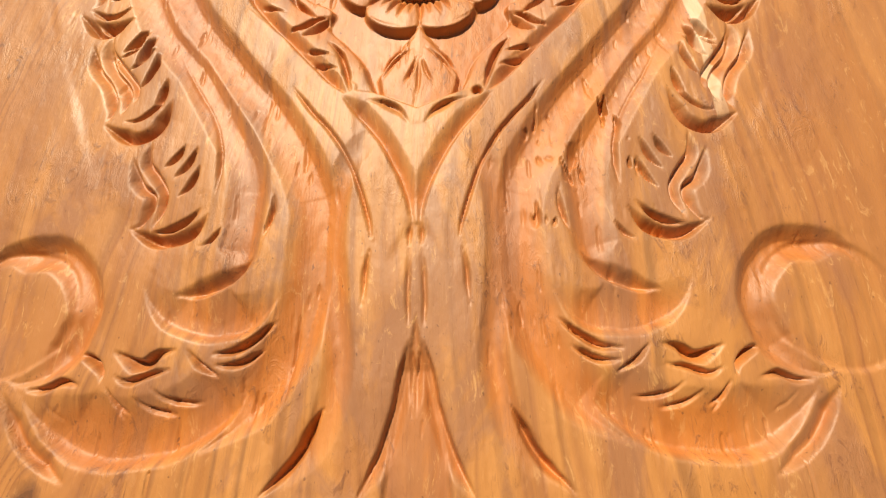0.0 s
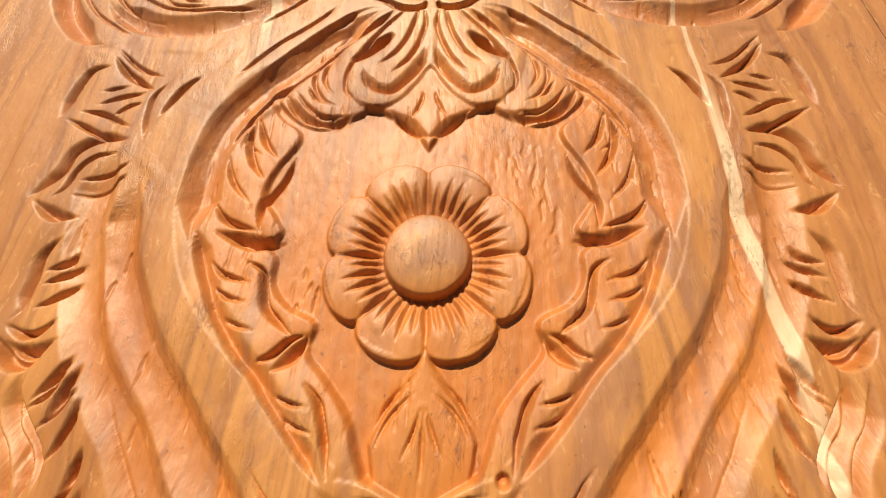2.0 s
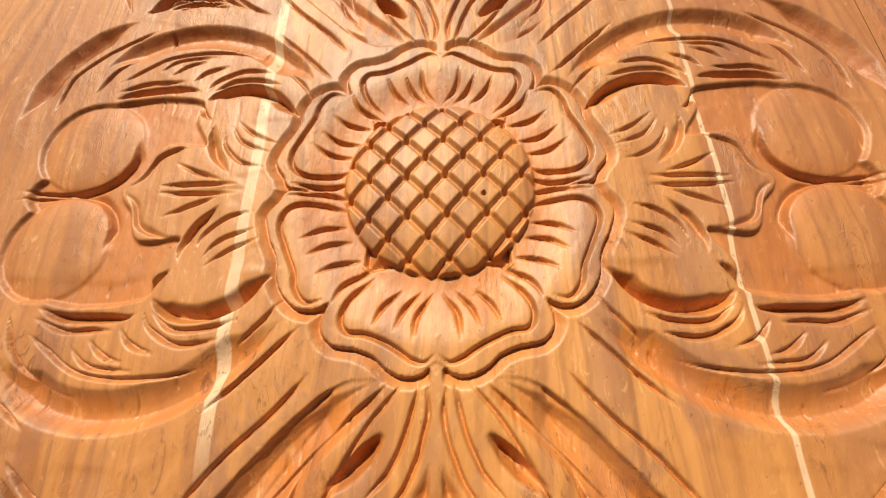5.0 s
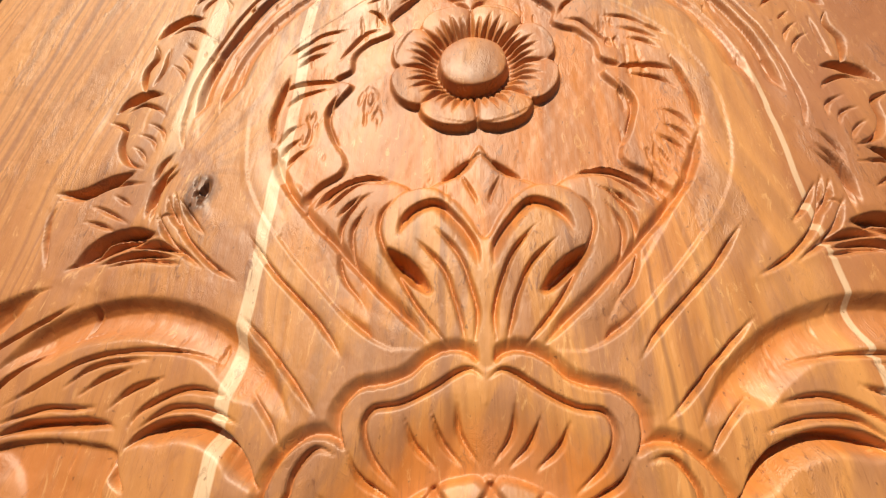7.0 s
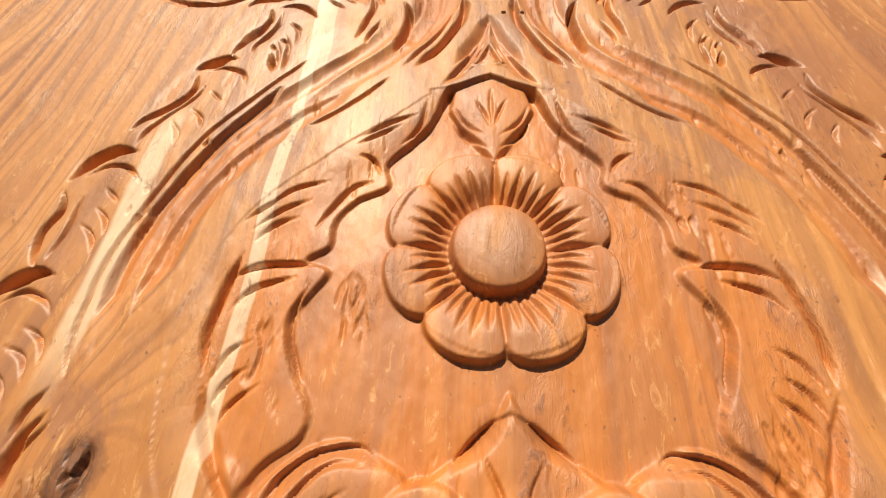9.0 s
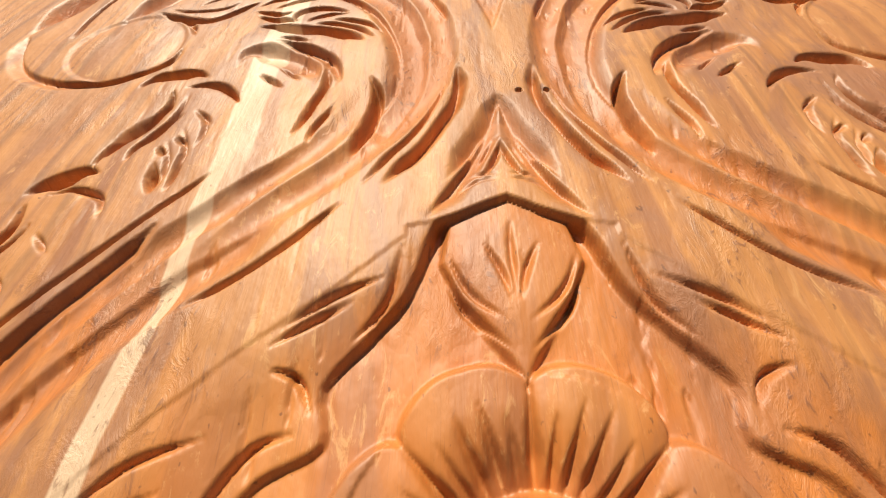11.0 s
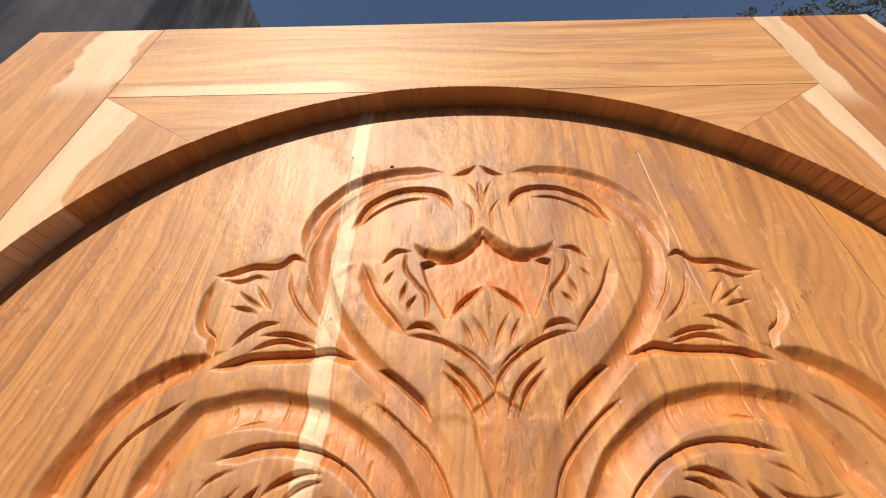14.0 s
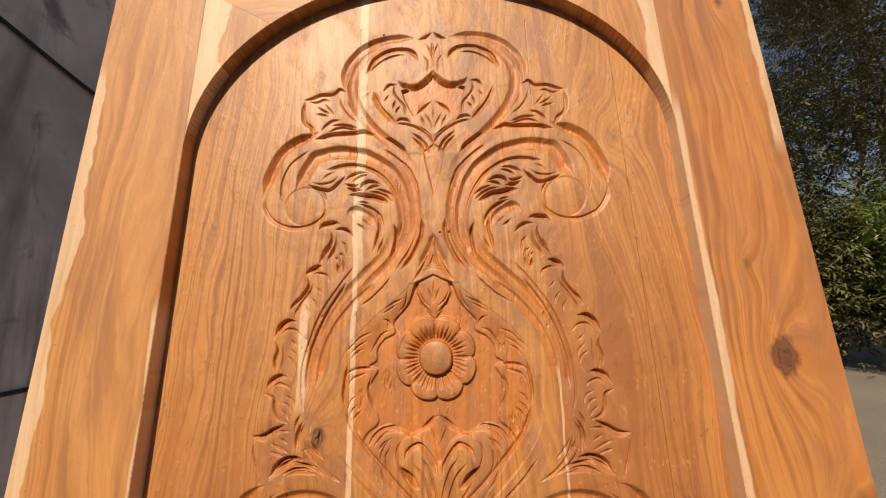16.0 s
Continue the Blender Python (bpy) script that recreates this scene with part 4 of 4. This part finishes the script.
KINDS = [("ground", False)]
order = sorted(range(len(GROUPS)), key=lambda i: {"scroll": 0, "stem": 1}.get(GROUPS[i][0].split()[0], 2))
for i in order:
    kind, pts = GROUPS[i]
    if kind.startswith("ground") or len(set(pts)) < 3:
        continue
    edge = np.array(hull(pts), float)
    a, b = edge, np.roll(edge, -1, 0)
    within = np.ones(U.shape, bool)
    for p, q in zip(a, b):
        d = (q - p) / max(np.linalg.norm(q - p), 1e-6)
        within &= (d[0] * (W - p[1]) - d[1] * (U - p[0])) > -2.0
    KINDS.append((kind.split()[0], "mid" in kind))
    if not kind.endswith("low"):
        LABEL[within] = len(KINDS) - 1
    if not kind.endswith("up"):
        LABEL_LOW[within] = len(KINDS) - 1
for outline, kind, mid in ((MED_LEAF, "leaf", False), (FAR_BUD, "bud", True)):
    KINDS.append((kind, mid))
    within = inside(outline) > -1
    LABEL[within] = LABEL_LOW[within] = len(KINDS) - 1

WORKED = np.maximum(LABEL, LABEL_LOW).clip(0, 1) * 1.0
for _ in range(6):
    WORKED[1:-1, 1:-1] = (WORKED[:-2, 1:-1] + WORKED[2:, 1:-1] + WORKED[1:-1, :-2] + WORKED[1:-1, 2:]) / 4

# the whole carved field, with the small unevenness of handwork
xs, zs = np.arange(-280.0, 280.1, RES), np.arange(-640.0, 800.1, RES)
X, Z = np.meshgrid(xs, zs, indexing='ij')


def wander(size, seed, stretch=1.0):
    """Smooth random field with features of about size mm (stretch: longer up the door), of spread 1."""
    r = np.random.RandomState(seed)
    f = np.fft.rfft2(r.normal(size=X.shape))
    ku, kw = np.fft.fftfreq(X.shape[0], RES)[:, None], np.fft.rfftfreq(X.shape[1], RES)[None, :]
    out = np.fft.irfft2(f * np.exp(-((ku * size) ** 2 + (kw * size * stretch) ** 2) * 4), X.shape)
    return out / out.std()


def sample(field, u, w):
    u, w = np.clip(u / RES, 0, field.shape[0] - 1.001), np.clip(w / RES, 0, field.shape[1] - 1.001)
    i, j = u.astype(int), w.astype(int)
    fu, fw = u - i, w - j
    return (field[i, j] * (1 - fu) * (1 - fw) + field[i + 1, j] * fu * (1 - fw) + field[i, j + 1] * (1 - fu) * fw + field[i + 1, j + 1] * fu * fw)


# the middle line of the carving wanders from the middle of the panel
MIDDLE = np.interp(Z, (-450, -250, 100, 220, 400, 560, 800), (-1, 0, 5, 5, 2, 5, 6.5))
XC = X - MIDDLE
across = np.abs(XC + 0.8 * wander(110, 1) + 0.10 * wander(9, 31) + 0.05 * wander(4, 33))
upward = np.abs(Z + 0.8 * wander(110, 2) + 0.10 * wander(9, 32) + 0.05 * wander(4, 34))
HEIGHT = np.where(Z > 0, sample(QUARTER, across, upward), sample(QUARTER_LOW, across, upward))
h, wall, *_ = great_head(X - 3, Z - 2)
HEIGHT = HEIGHT * (1 - wall) + h * wall
# the wood within the ornament is hollowed and rounded by hand
hewn = np.maximum(sample(WORKED, np.abs(XC), np.abs(Z)), np.hypot(XC, np.abs(Z) - 281.5) < 50)
HEIGHT += hewn * (0.36 * wander(30, 12) + 0.14 * wander(11, 13, 1.5))
rough_ground = ss(-HEIGHT / 6)
HEIGHT = HEIGHT * (1 + 0.05 * wander(60, 3)) + 0.10 * rough_ground * wander(8, 5, 2.5) + 0.07 * rough_ground * wander(2.5, 6, 2.0)
# the gouge leaves no edge sharper than this
HEIGHT[1:-1] = 0.08 * HEIGHT[:-2] + 0.84 * HEIGHT[1:-1] + 0.08 * HEIGHT[2:]
HEIGHT[:, 1:-1] = 0.08 * HEIGHT[:, :-2] + 0.84 * HEIGHT[:, 1:-1] + 0.08 * HEIGHT[:, 2:]
# joints of the boards
for jx in (-110, 156):
    HEIGHT -= 1.0 * (np.abs(X - jx) < RES * 0.6) * (np.abs(Z) > 560)
# splits and pits in the wood
torn = wander(2.0, 21, 3.5)
HEIGHT -= 0.7 * ss((wander(1.5, 41, 8) - 1.5) / 0.6) * (0.25 + rough_ground) * sample(WORKED, np.abs(X), np.abs(Z))
for px, pz, pr, pd in ((-147, 187, 8, 3.5), (66, -405, 13, 4), (80, -425, 10, 3), (101, -390, 12, 4), (108, -420, 9, 3), (-150, 335, 5, 4), (62, -450, 9, 3), (100, 200, 14, 1.5),
                       (-96, 232, 12, 1.5), (88, 300, 12, 1.5), (52, -232, 20, 0.8), (62, -262, 14, 0.8), (-58, -300, 12, 1.2), (40, 330, 12, 1.2), (-60, 250, 14, 1.2), (150, 330, 12, 2), (-170, 300, 9, 2)):
    r = np.hypot(X - px, (Z - pz) * 0.6)
    HEIGHT -= pd * ss((torn - 0.5) / 0.8) * ss((pr - r) / (pr * 0.7))
for px, pz, pr in ((24.5, 450.5, 1.7), (12.5, 450.5, 1.6), (-72, 786, 1.5), (32, -378, 3.5), (28, -8, 1.5)):
    HEIGHT -= 4 * ss((pr - np.hypot(X - px, Z - pz)) / pr * 1.6)

# labels of the mirrored pieces
iu, iw = np.minimum(np.abs(XC) / RES, U.shape[0] - 1).astype(int), (np.abs(Z) / RES).astype(int)
quarter_label = np.where(Z > 0, LABEL[iu, iw], LABEL_LOW[iu, iw])
side_code = (XC > 0).astype(int) + 2 * (Z > 0).astype(int)
mid_kind = np.array([m for _, m in KINDS])
code = quarter_label * 4 + np.where(mid_kind[quarter_label], side_code // 2 * 2, side_code)
board = (X > -110).astype(int) + (X > 156).astype(int)
code = np.where(quarter_label == 0, board, code + 4)
BASE = len(KINDS) * 4 + 8
flower_code = np.full(X.shape, -1)
for n, (wc, func, rboss) in enumerate(((281.5, small_flower, 22.0), (-281.5, small_flower, 22.0), (0.0, great_head, 55))):
    _, _, r, th, edge = func(XC, Z - wc)
    sector = ((th - math.pi / 2) / (math.pi / 4) % 8).astype(int)
    m = (r < edge) if edge is not None else GREAT_OUTER[iu, iw]
    code[m] = BASE + n * 10 + np.where(r[m] < rboss, 0, 1 + sector[m])

# smooth normals over the whole field
gx, gz = np.gradient(HEIGHT, RES)
NORMAL = np.stack([-gx, -np.ones_like(gx), -gz], -1)
NORMAL /= np.linalg.norm(NORMAL, axis=-1, keepdims=True)
COORD = np.stack([X / 1000, -HEIGHT / 1000, ZC + Z / 1000], -1)

# ---- the door ----
door = tagged(new("carved_door"), "raw teak door with arched panel of carved flowers and scrolls", "door")
door.matrix_world = LEAN
tagged(door, kind="thing")


BLOCK = 8
ni, nj = (X.shape[0] - 1) // BLOCK, (X.shape[1] - 1) // BLOCK
still = np.zeros((X.shape[0] - 1, X.shape[1] - 1), bool)
level = np.abs(HEIGHT) < 0.02
still[:] = level[:-1, :-1] & level[1:, :-1] & level[:-1, 1:] & level[1:, 1:]


def relief_mesh(name, cells, parent, label=""):
    """The cells of the carved field in the mask, as one mesh part; where it is flat, eight by eight cells make one face."""
    nz = X.shape[1]
    flat = (cells & still)[:ni * BLOCK, :nj * BLOCK].reshape(ni, BLOCK, nj, BLOCK).all((1, 3))
    cells = cells.copy()
    cells[:ni * BLOCK, :nj * BLOCK] &= ~np.repeat(np.repeat(flat, BLOCK, 0), BLOCK, 1)
    i, j = np.nonzero(cells)
    fi, fj = np.nonzero(flat)
    fi, fj = fi * BLOCK, fj * BLOCK
    quads = np.concatenate([np.stack([a * nz + b, (a + n) * nz + b, (a + n) * nz + b + n, a * nz + b + n], 1) for a, b, n in ((i, j, 1), (fi, fj, BLOCK))])
    used, index = np.unique(quads, return_inverse=True)
    index = index.reshape(-1)
    me = bpy.data.meshes.new(name)
    me.vertices.add(len(used))
    me.vertices.foreach_set("co", COORD.reshape(-1, 3)[used].astype(np.float32).ravel())
    me.loops.add(len(index))
    me.loops.foreach_set("vertex_index", index.astype(np.int32))
    me.polygons.add(len(quads))
    me.polygons.foreach_set("loop_start", np.arange(0, len(index), 4, dtype=np.int32))
    me.update(calc_edges=True)
    me.shade_smooth()
    me.normals_split_custom_set_from_vertices(NORMAL.reshape(-1, 3)[used])
    me.materials.append(PANEL_WOOD)
    ob = new(name, me)
    ob.parent = parent
    if label:
        tagged(ob, label)
    return ob


def islands(codes):
    """A number for each connected patch of equal code, by joining runs from column to column."""
    root, ids, before = [], np.zeros(codes.shape, int), []

    def find(k):
        while root[k] != k:
            root[k] = root[root[k]]
            k = root[k]
        return k

    for i, column in enumerate(codes):
        edges = [0, *(np.nonzero(np.diff(column))[0] + 1).tolist(), len(column)]
        now = []
        for a, b in zip(edges, edges[1:]):
            root.append(len(root))
            now.append((a, b, int(column[a]), len(root) - 1))
            ids[i, a:b] = len(root) - 1
        p = 0
        for a, b, c, k in now:
            while p < len(before) and before[p][1] <= a:
                p += 1
            q = p
            while q < len(before) and before[q][0] < b:
                if before[q][2] == c:
                    root[find(k)] = find(before[q][3])
                q += 1
        before = now
    return np.array([find(k) for k in range(len(root))])[ids]


cell_code = code[:-1, :-1].copy()
for _ in range(3):      # crumbs go to the piece beside them
    patch = islands(cell_code)
    crumbs = np.bincount(patch.ravel())[patch] < 250
    crumbs[0] = False
    for i in range(1, len(cell_code)):
        cell_code[i] = np.where(crumbs[i], cell_code[i - 1], cell_code[i])
patch = islands(cell_code)
order = np.argsort(patch, axis=None, kind='stable')
_, starts = np.unique(patch.ravel()[order], return_index=True)
groups_of_cells = sorted(np.split(order, starts[1:]), key=lambda g: (int(cell_code.ravel()[g[0]]), -len(g)))
largest = set()
flower_parts = {}
for members in groups_of_cells:
    v = int(cell_code.ravel()[members[0]])
    mask = np.zeros(cell_code.shape, bool)
    mask.ravel()[members] = True
    if v < 4:
        if v not in largest:
            relief_mesh("board", mask, door, "panel board round the carving, figured teak with a pale sapwood joint")
        else:
            relief_mesh("carved_ground", mask, door)
        largest.add(v)
    elif v < BASE:
        kind = KINDS[(v - 4) // 4][0]
        relief_mesh(kind, mask, door, {"leaf": "carved curling leaf with gouged veins", "scroll": "carved scroll ending in a round volute",
                                       "bud": "carved pointed bud", "petal": "carved lotus petal", "stem": "carved hollowed stem"}[kind])
    else:
        n, k = divmod(v - BASE, 10)
        if k == 0 and n not in flower_parts:
            flower_parts[n] = relief_mesh("flower_head" if n == 2 else "flower_boss", mask, door,
                                          "domed flower head with a cross-hatched lattice" if n == 2 else "smooth round boss of the carved flower")
        else:
            relief_mesh("petal", mask, flower_parts[n])

# plain board round the carved field, to the edge of the opening
for x0, x1, z0, z1 in ((-0.40, -0.28, 0.18, 1.81), (0.28, 0.385, 0.18, 1.81)):
    part("board", slab([(x0, z0), (x1, z0), (x1, z1), (x0, z1)], 0.0, 0.012, 0), PANEL_WOOD, door)
for z0, z1 in ((1.81, 1.92), (0.10, 0.37)):
    part("board", slab([(-0.28, z0), (0.28, z0), (0.28, z1), (-0.28, z1)], 0.0, 0.012, 0), PANEL_WOOD, door)
part("backing", slab([(-0.42, 0.1), (0.41, 0.1), (0.41, 1.92), (-0.42, 1.92)], 0.017, 0.021, 0), FILLER_WOOD, door)

# frame
AX, AA, AB, SPRING = -0.008, 0.355, 0.290, 1.597     # middle, half width and rise of the arch, height where it springs
LEFT, RIGHT, TOP, FRONT, BACK = -0.518, 0.485, 2.02, -0.022, 0.024


def arch(a0, a1, n, low=False):
    """Points along the arch from angle a0 to a1 (degrees, 0 at the right)."""
    out = []

    def point(a, grow=0.0):
        z = SPRING + (AB + grow) * math.sin(a)
        out.append((AX + (AA + grow) * math.cos(a), 2 * ZC - z if low else z))

    r = random.Random(int(a0 * 7))
    for k in range(n + 1):
        a = radians(a0 + (a1 - a0) * k / n)
        point(a)
        if 0 < k < n:      # a saw kerf
            turn, cut_deep = radians(0.10 if a1 > a0 else -0.10), r.uniform(0.0008, 0.002)
            point(a, cut_deep), point(a + turn, cut_deep), point(a + turn)
    return out


IL, IR = AX - AA, AX + AA
part("stile", slab([(LEFT, 0), (IL, 0), (IL, TOP), (LEFT, TOP)], FRONT, BACK), STILE_LEFT_WOOD, door, "stile of pale-edged teak")
part("stile", slab([(IR, 0), (RIGHT, 0), (RIGHT, TOP), (IR, TOP)], FRONT, BACK), STILE_RIGHT_WOOD, door, "stile with a dark round knot")
GAP = 0.0002
RAILZ = 1.880
for low in (False, True):
    flip = (lambda z: 2 * ZC - z) if low else (lambda z: z)
    kx = math.sqrt(1 - ((RAILZ - SPRING) / AB) ** 2) * AA
    ka = math.degrees(math.acos(kx / AA))
    top = [p for p in arch(ka, 180 - ka, 16, low)]
    part("rail", slab([(IR - GAP, flip(RAILZ)), (IR - GAP, flip(TOP)), (IL + GAP, flip(TOP)), (IL + GAP, flip(RAILZ))] + top[::-1], FRONT, BACK, 0), RAIL_WOOD, door, "rail with the grain running across")
    for side in (1, -1):
        da = 47 if side > 0 else 133
        dx, dz = arch(da, da, 1, low)[0]
        near = ka if side > 0 else 180 - ka
        cx = (IR if side > 0 else IL) - side * GAP
        # upper wedge, between the rail and the slanting joint
        part("filler", slab([(cx - side * 0.0004, flip(RAILZ - GAP))] + arch(near + side * 0.06, da + side * 0.03, 14, low), FRONT + 0.0004, BACK, 0), FILLER_WOOD, door, "wedge filling the corner of the arch")
        # lower wedge, along the stile
        part("filler", slab([(cx, flip(RAILZ - 0.0006))] + arch(da - side * 0.03, 0.5 if side > 0 else 179.5, 30, low), FRONT + 0.0002, BACK, 0), FILLER_PALE, door, "pale sapwood wedge along the arch")

# ---- setting ----
def grid_sheet(name, half, n):
    bm = bmesh.new()
    bmesh.ops.create_grid(bm, x_segments=n, y_segments=n, size=half)
    return bm


def setting(name, bm, material, label, category):
    me = bpy.data.meshes.new(name)
    bm.to_mesh(me)
    bm.free()
    me.materials.append(material)
    return tagged(new(name, me), label, category, kind="structure")


setting("ground", grid_sheet("ground", 400, 40), SOIL, "dusty pale bare earth yard", "ground")


def box(x0, x1, y0, y1, z0, z1):
    bm = bmesh.new()
    bmesh.ops.create_cube(bm, size=1)
    for v in bm.verts:
        v.co = ((x0 + x1) / 2 + v.co.x * (x1 - x0), (y0 + y1) / 2 + v.co.y * (y1 - y0), (z0 + z1) / 2 + v.co.z * (z1 - z0))
    return bm


bm = box(-2.05, -1.8, 0.25, 9, -0.02, 5.17)
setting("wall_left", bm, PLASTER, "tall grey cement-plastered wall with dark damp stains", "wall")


# invented wall out of view, keeps low sky and ground bounce off the door
setting("unseen_light_block", box(-9, 9, -4.05, -3.8, -0.02, 3.35), PLASTER, "unseen plastered wall added to hold off sky and ground light", "wall")


def cable(points, radius, label):
    cu = bpy.data.curves.new("cable", 'CURVE')
    cu.dimensions, cu.bevel_depth, cu.bevel_resolution = '3D', radius, 3
    sp = cu.splines.new('NURBS')
    sp.points.add(len(points) - 1)
    for p, c in zip(sp.points, points):
        p.co = (*c, 1)
    sp.use_endpoint_u, sp.order_u = True, 3
    cu.materials.append(RUBBER)
    return tagged(new("cable", cu), label, "cable", "cables along the wall")


cable([(-1.785, 0.27, 2.70), (-1.785, 0.93, 2.52), (-1.785, 1.37, 2.41), (-1.785, 3.0, 2.1), (-1.785, 6, 1.9)], 0.0095, "black cable sagging along the plastered wall")
cable([(-1.785, 0.27, 1.03), (-1.785, 1.1, 1.02), (-1.785, 3.0, 1.0), (-1.785, 7, 1.02)], 0.010, "thin black cable along the foot of the wall")


def tree(name, seed, place, height, spread, trunk_r, leaves, leaf_len, leaf_wid, material, label, lean=0.0, low=0.25, loose=0.2):
    """A tapered, branching trunk and a crown of many small leaves in clumps."""
    r = random.Random(seed)
    kinds = {"tree": ("tree", "trees beyond the yard"), "shrub": ("shrub", "shrubs under the trees"), "bamboo_bush": ("bamboo", "bamboo bushes")}
    thing = tagged(new(name), label, *kinds[name])
    thing.matrix_world = pose(*place)
    bm = bmesh.new()
    tips = []

    def limb(start, way, length, radius, depth):
        steps = 5
        p, d, rings = Vector(start), Vector(way).normalized(), []
        for k in range(steps + 1):
            q = d.to_track_quat('Z', 'Y')
            rr = radius * (1 - 0.6 * k / steps)
            rings.append([bm.verts.new(p + q @ Vector((rr * math.cos(a), rr * math.sin(a), 0))) for a in [2 * math.pi * i / 6 for i in range(6)]])
            if depth and k >= 2:
                tips.append(p.copy())
            d = (d + Vector((r.uniform(-1, 1), r.uniform(-1, 1), r.uniform(-0.3, 0.7))) * 0.22).normalized()
            p = p + d * length / steps
            if depth < 3 and k >= ((2 if low > 0.05 else 0) if depth == 0 else 1):
                for _ in range(2 if depth < 2 else 1):
                    a = r.uniform(0, 6.28)
                    out = Vector((math.cos(a), math.sin(a), r.uniform(0.05, 0.8)))
                    limb(p, (d * 0.4 + out * 0.8), length * r.uniform(0.38, 0.6) * (spread if depth == 0 else 1), rr * 0.55, depth + 1)
        for a, b in zip(rings, rings[1:]):
            for i in range(6):
                bm.faces.new((a[i], a[(i + 1) % 6], b[(i + 1) % 6], b[i]))
        tips.append(p.copy())

    limb((0, 0, -0.05), (lean, 0, 1), height * 0.75, trunk_r, 0)
    part("trunk", bm, BARK, thing, smooth=True)
    verts, faces = [], []
    tips = [t for t in tips if t.z > height * low]
    sprays = 8
    for _ in range(leaves // sprays):
        c = r.choice(tips) + Vector((r.gauss(0, 1), r.gauss(0, 1), r.gauss(0, 0.7))) * loose
        a, b = r.uniform(0, 6.28), r.uniform(-0.7, 0.35)
        stalk = Vector((math.cos(a) * math.cos(b), math.sin(a) * math.cos(b), math.sin(b)))
        aside = stalk.cross(Vector((r.uniform(-0.5, 0.5), r.uniform(-0.5, 0.5), 1))).normalized()
        for k in range(sprays):
            f = (k // 2 + 0.5) / (sprays / 2)
            d = (stalk * 0.7 + aside * (0.8 if k % 2 else -0.8) + Vector((0, 0, r.uniform(-0.35, 0.15)))).normalized()
            e = d * leaf_len * r.uniform(0.6, 1.25) * (1.15 - 0.5 * f)
            s = d.cross(Vector((r.uniform(-0.6, 0.6), r.uniform(-0.6, 0.6), 1))).normalized() * leaf_wid * 0.5
            q = c + stalk * (leaf_len * 2.6 * f) + Vector((0, 0, -leaf_len * 0.5 * f * f))
            n = len(verts)
            verts += [q, q + e * 0.45 + s, q + e + Vector((0, 0, -leaf_len * 0.15)), q + e * 0.45 - s]
            faces.append((n, n + 1, n + 2, n + 3))
    me = bpy.data.meshes.new("crown")
    me.from_pydata(verts, [], faces)
    me.materials.append(material)
    crown = new("crown", me)
    crown.parent = thing
    return thing


tree("tree", 3, (9.3, 3.5, 0), 8.2, 0.75, 0.10, 8000, 0.13, 0.034, LEAF_DARK, "tall dark feathery-leaved tree at the edge of the yard")
tree("tree", 5, (9.2, 7.3, 0), 8.4, 0.8, 0.10, 16000, 0.12, 0.032, LEAF_DARK, "dark feathery-leaved tree behind another tree", low=0.12)
tree("tree", 8, (11.3, 9.6, 0), 11.5, 0.8, 0.13, 15000, 0.13, 0.036, LEAF_DARK, "broad tall dark tree beyond the yard", low=0.12)
tree("tree", 13, (8.3, 8.4, 0), 7.2, 0.8, 0.08, 18000, 0.12, 0.032, LEAF_DARK, "smaller dark tree with bare twigs showing", low=0.1)
for seed, x, y, h in ((31, 6.6, 7.1, 3.4), (37, 7.7, 6.5, 3.8), (41, 8.8, 5.9, 4.0), (43, 8.2, 8.0, 4.6), (47, 6.3, 6.5, 1.7), (53, 7.1, 5.9, 1.8), (59, 8.0, 5.3, 1.8)):
    tree("shrub", seed, (x, y, 0), h, 1.1, 0.05, 16000, 0.11, 0.034, LEAF_DARK, "dense dark green shrub under the trees", low=0.02, loose=0.34)
tree("bamboo_bush", 9, (6.95, 5.7, 0), 2.0, 0.9, 0.04, 12000, 0.13, 0.018, LEAF_BRIGHT, "bright green bamboo bush with narrow leaves", low=0.1)
tree("bamboo_bush", 19, (7.2, 5.1, 0), 2.1, 0.9, 0.04, 12000, 0.13, 0.018, LEAF_BRIGHT, "bright green bamboo bush beside the dark trees", low=0.1)
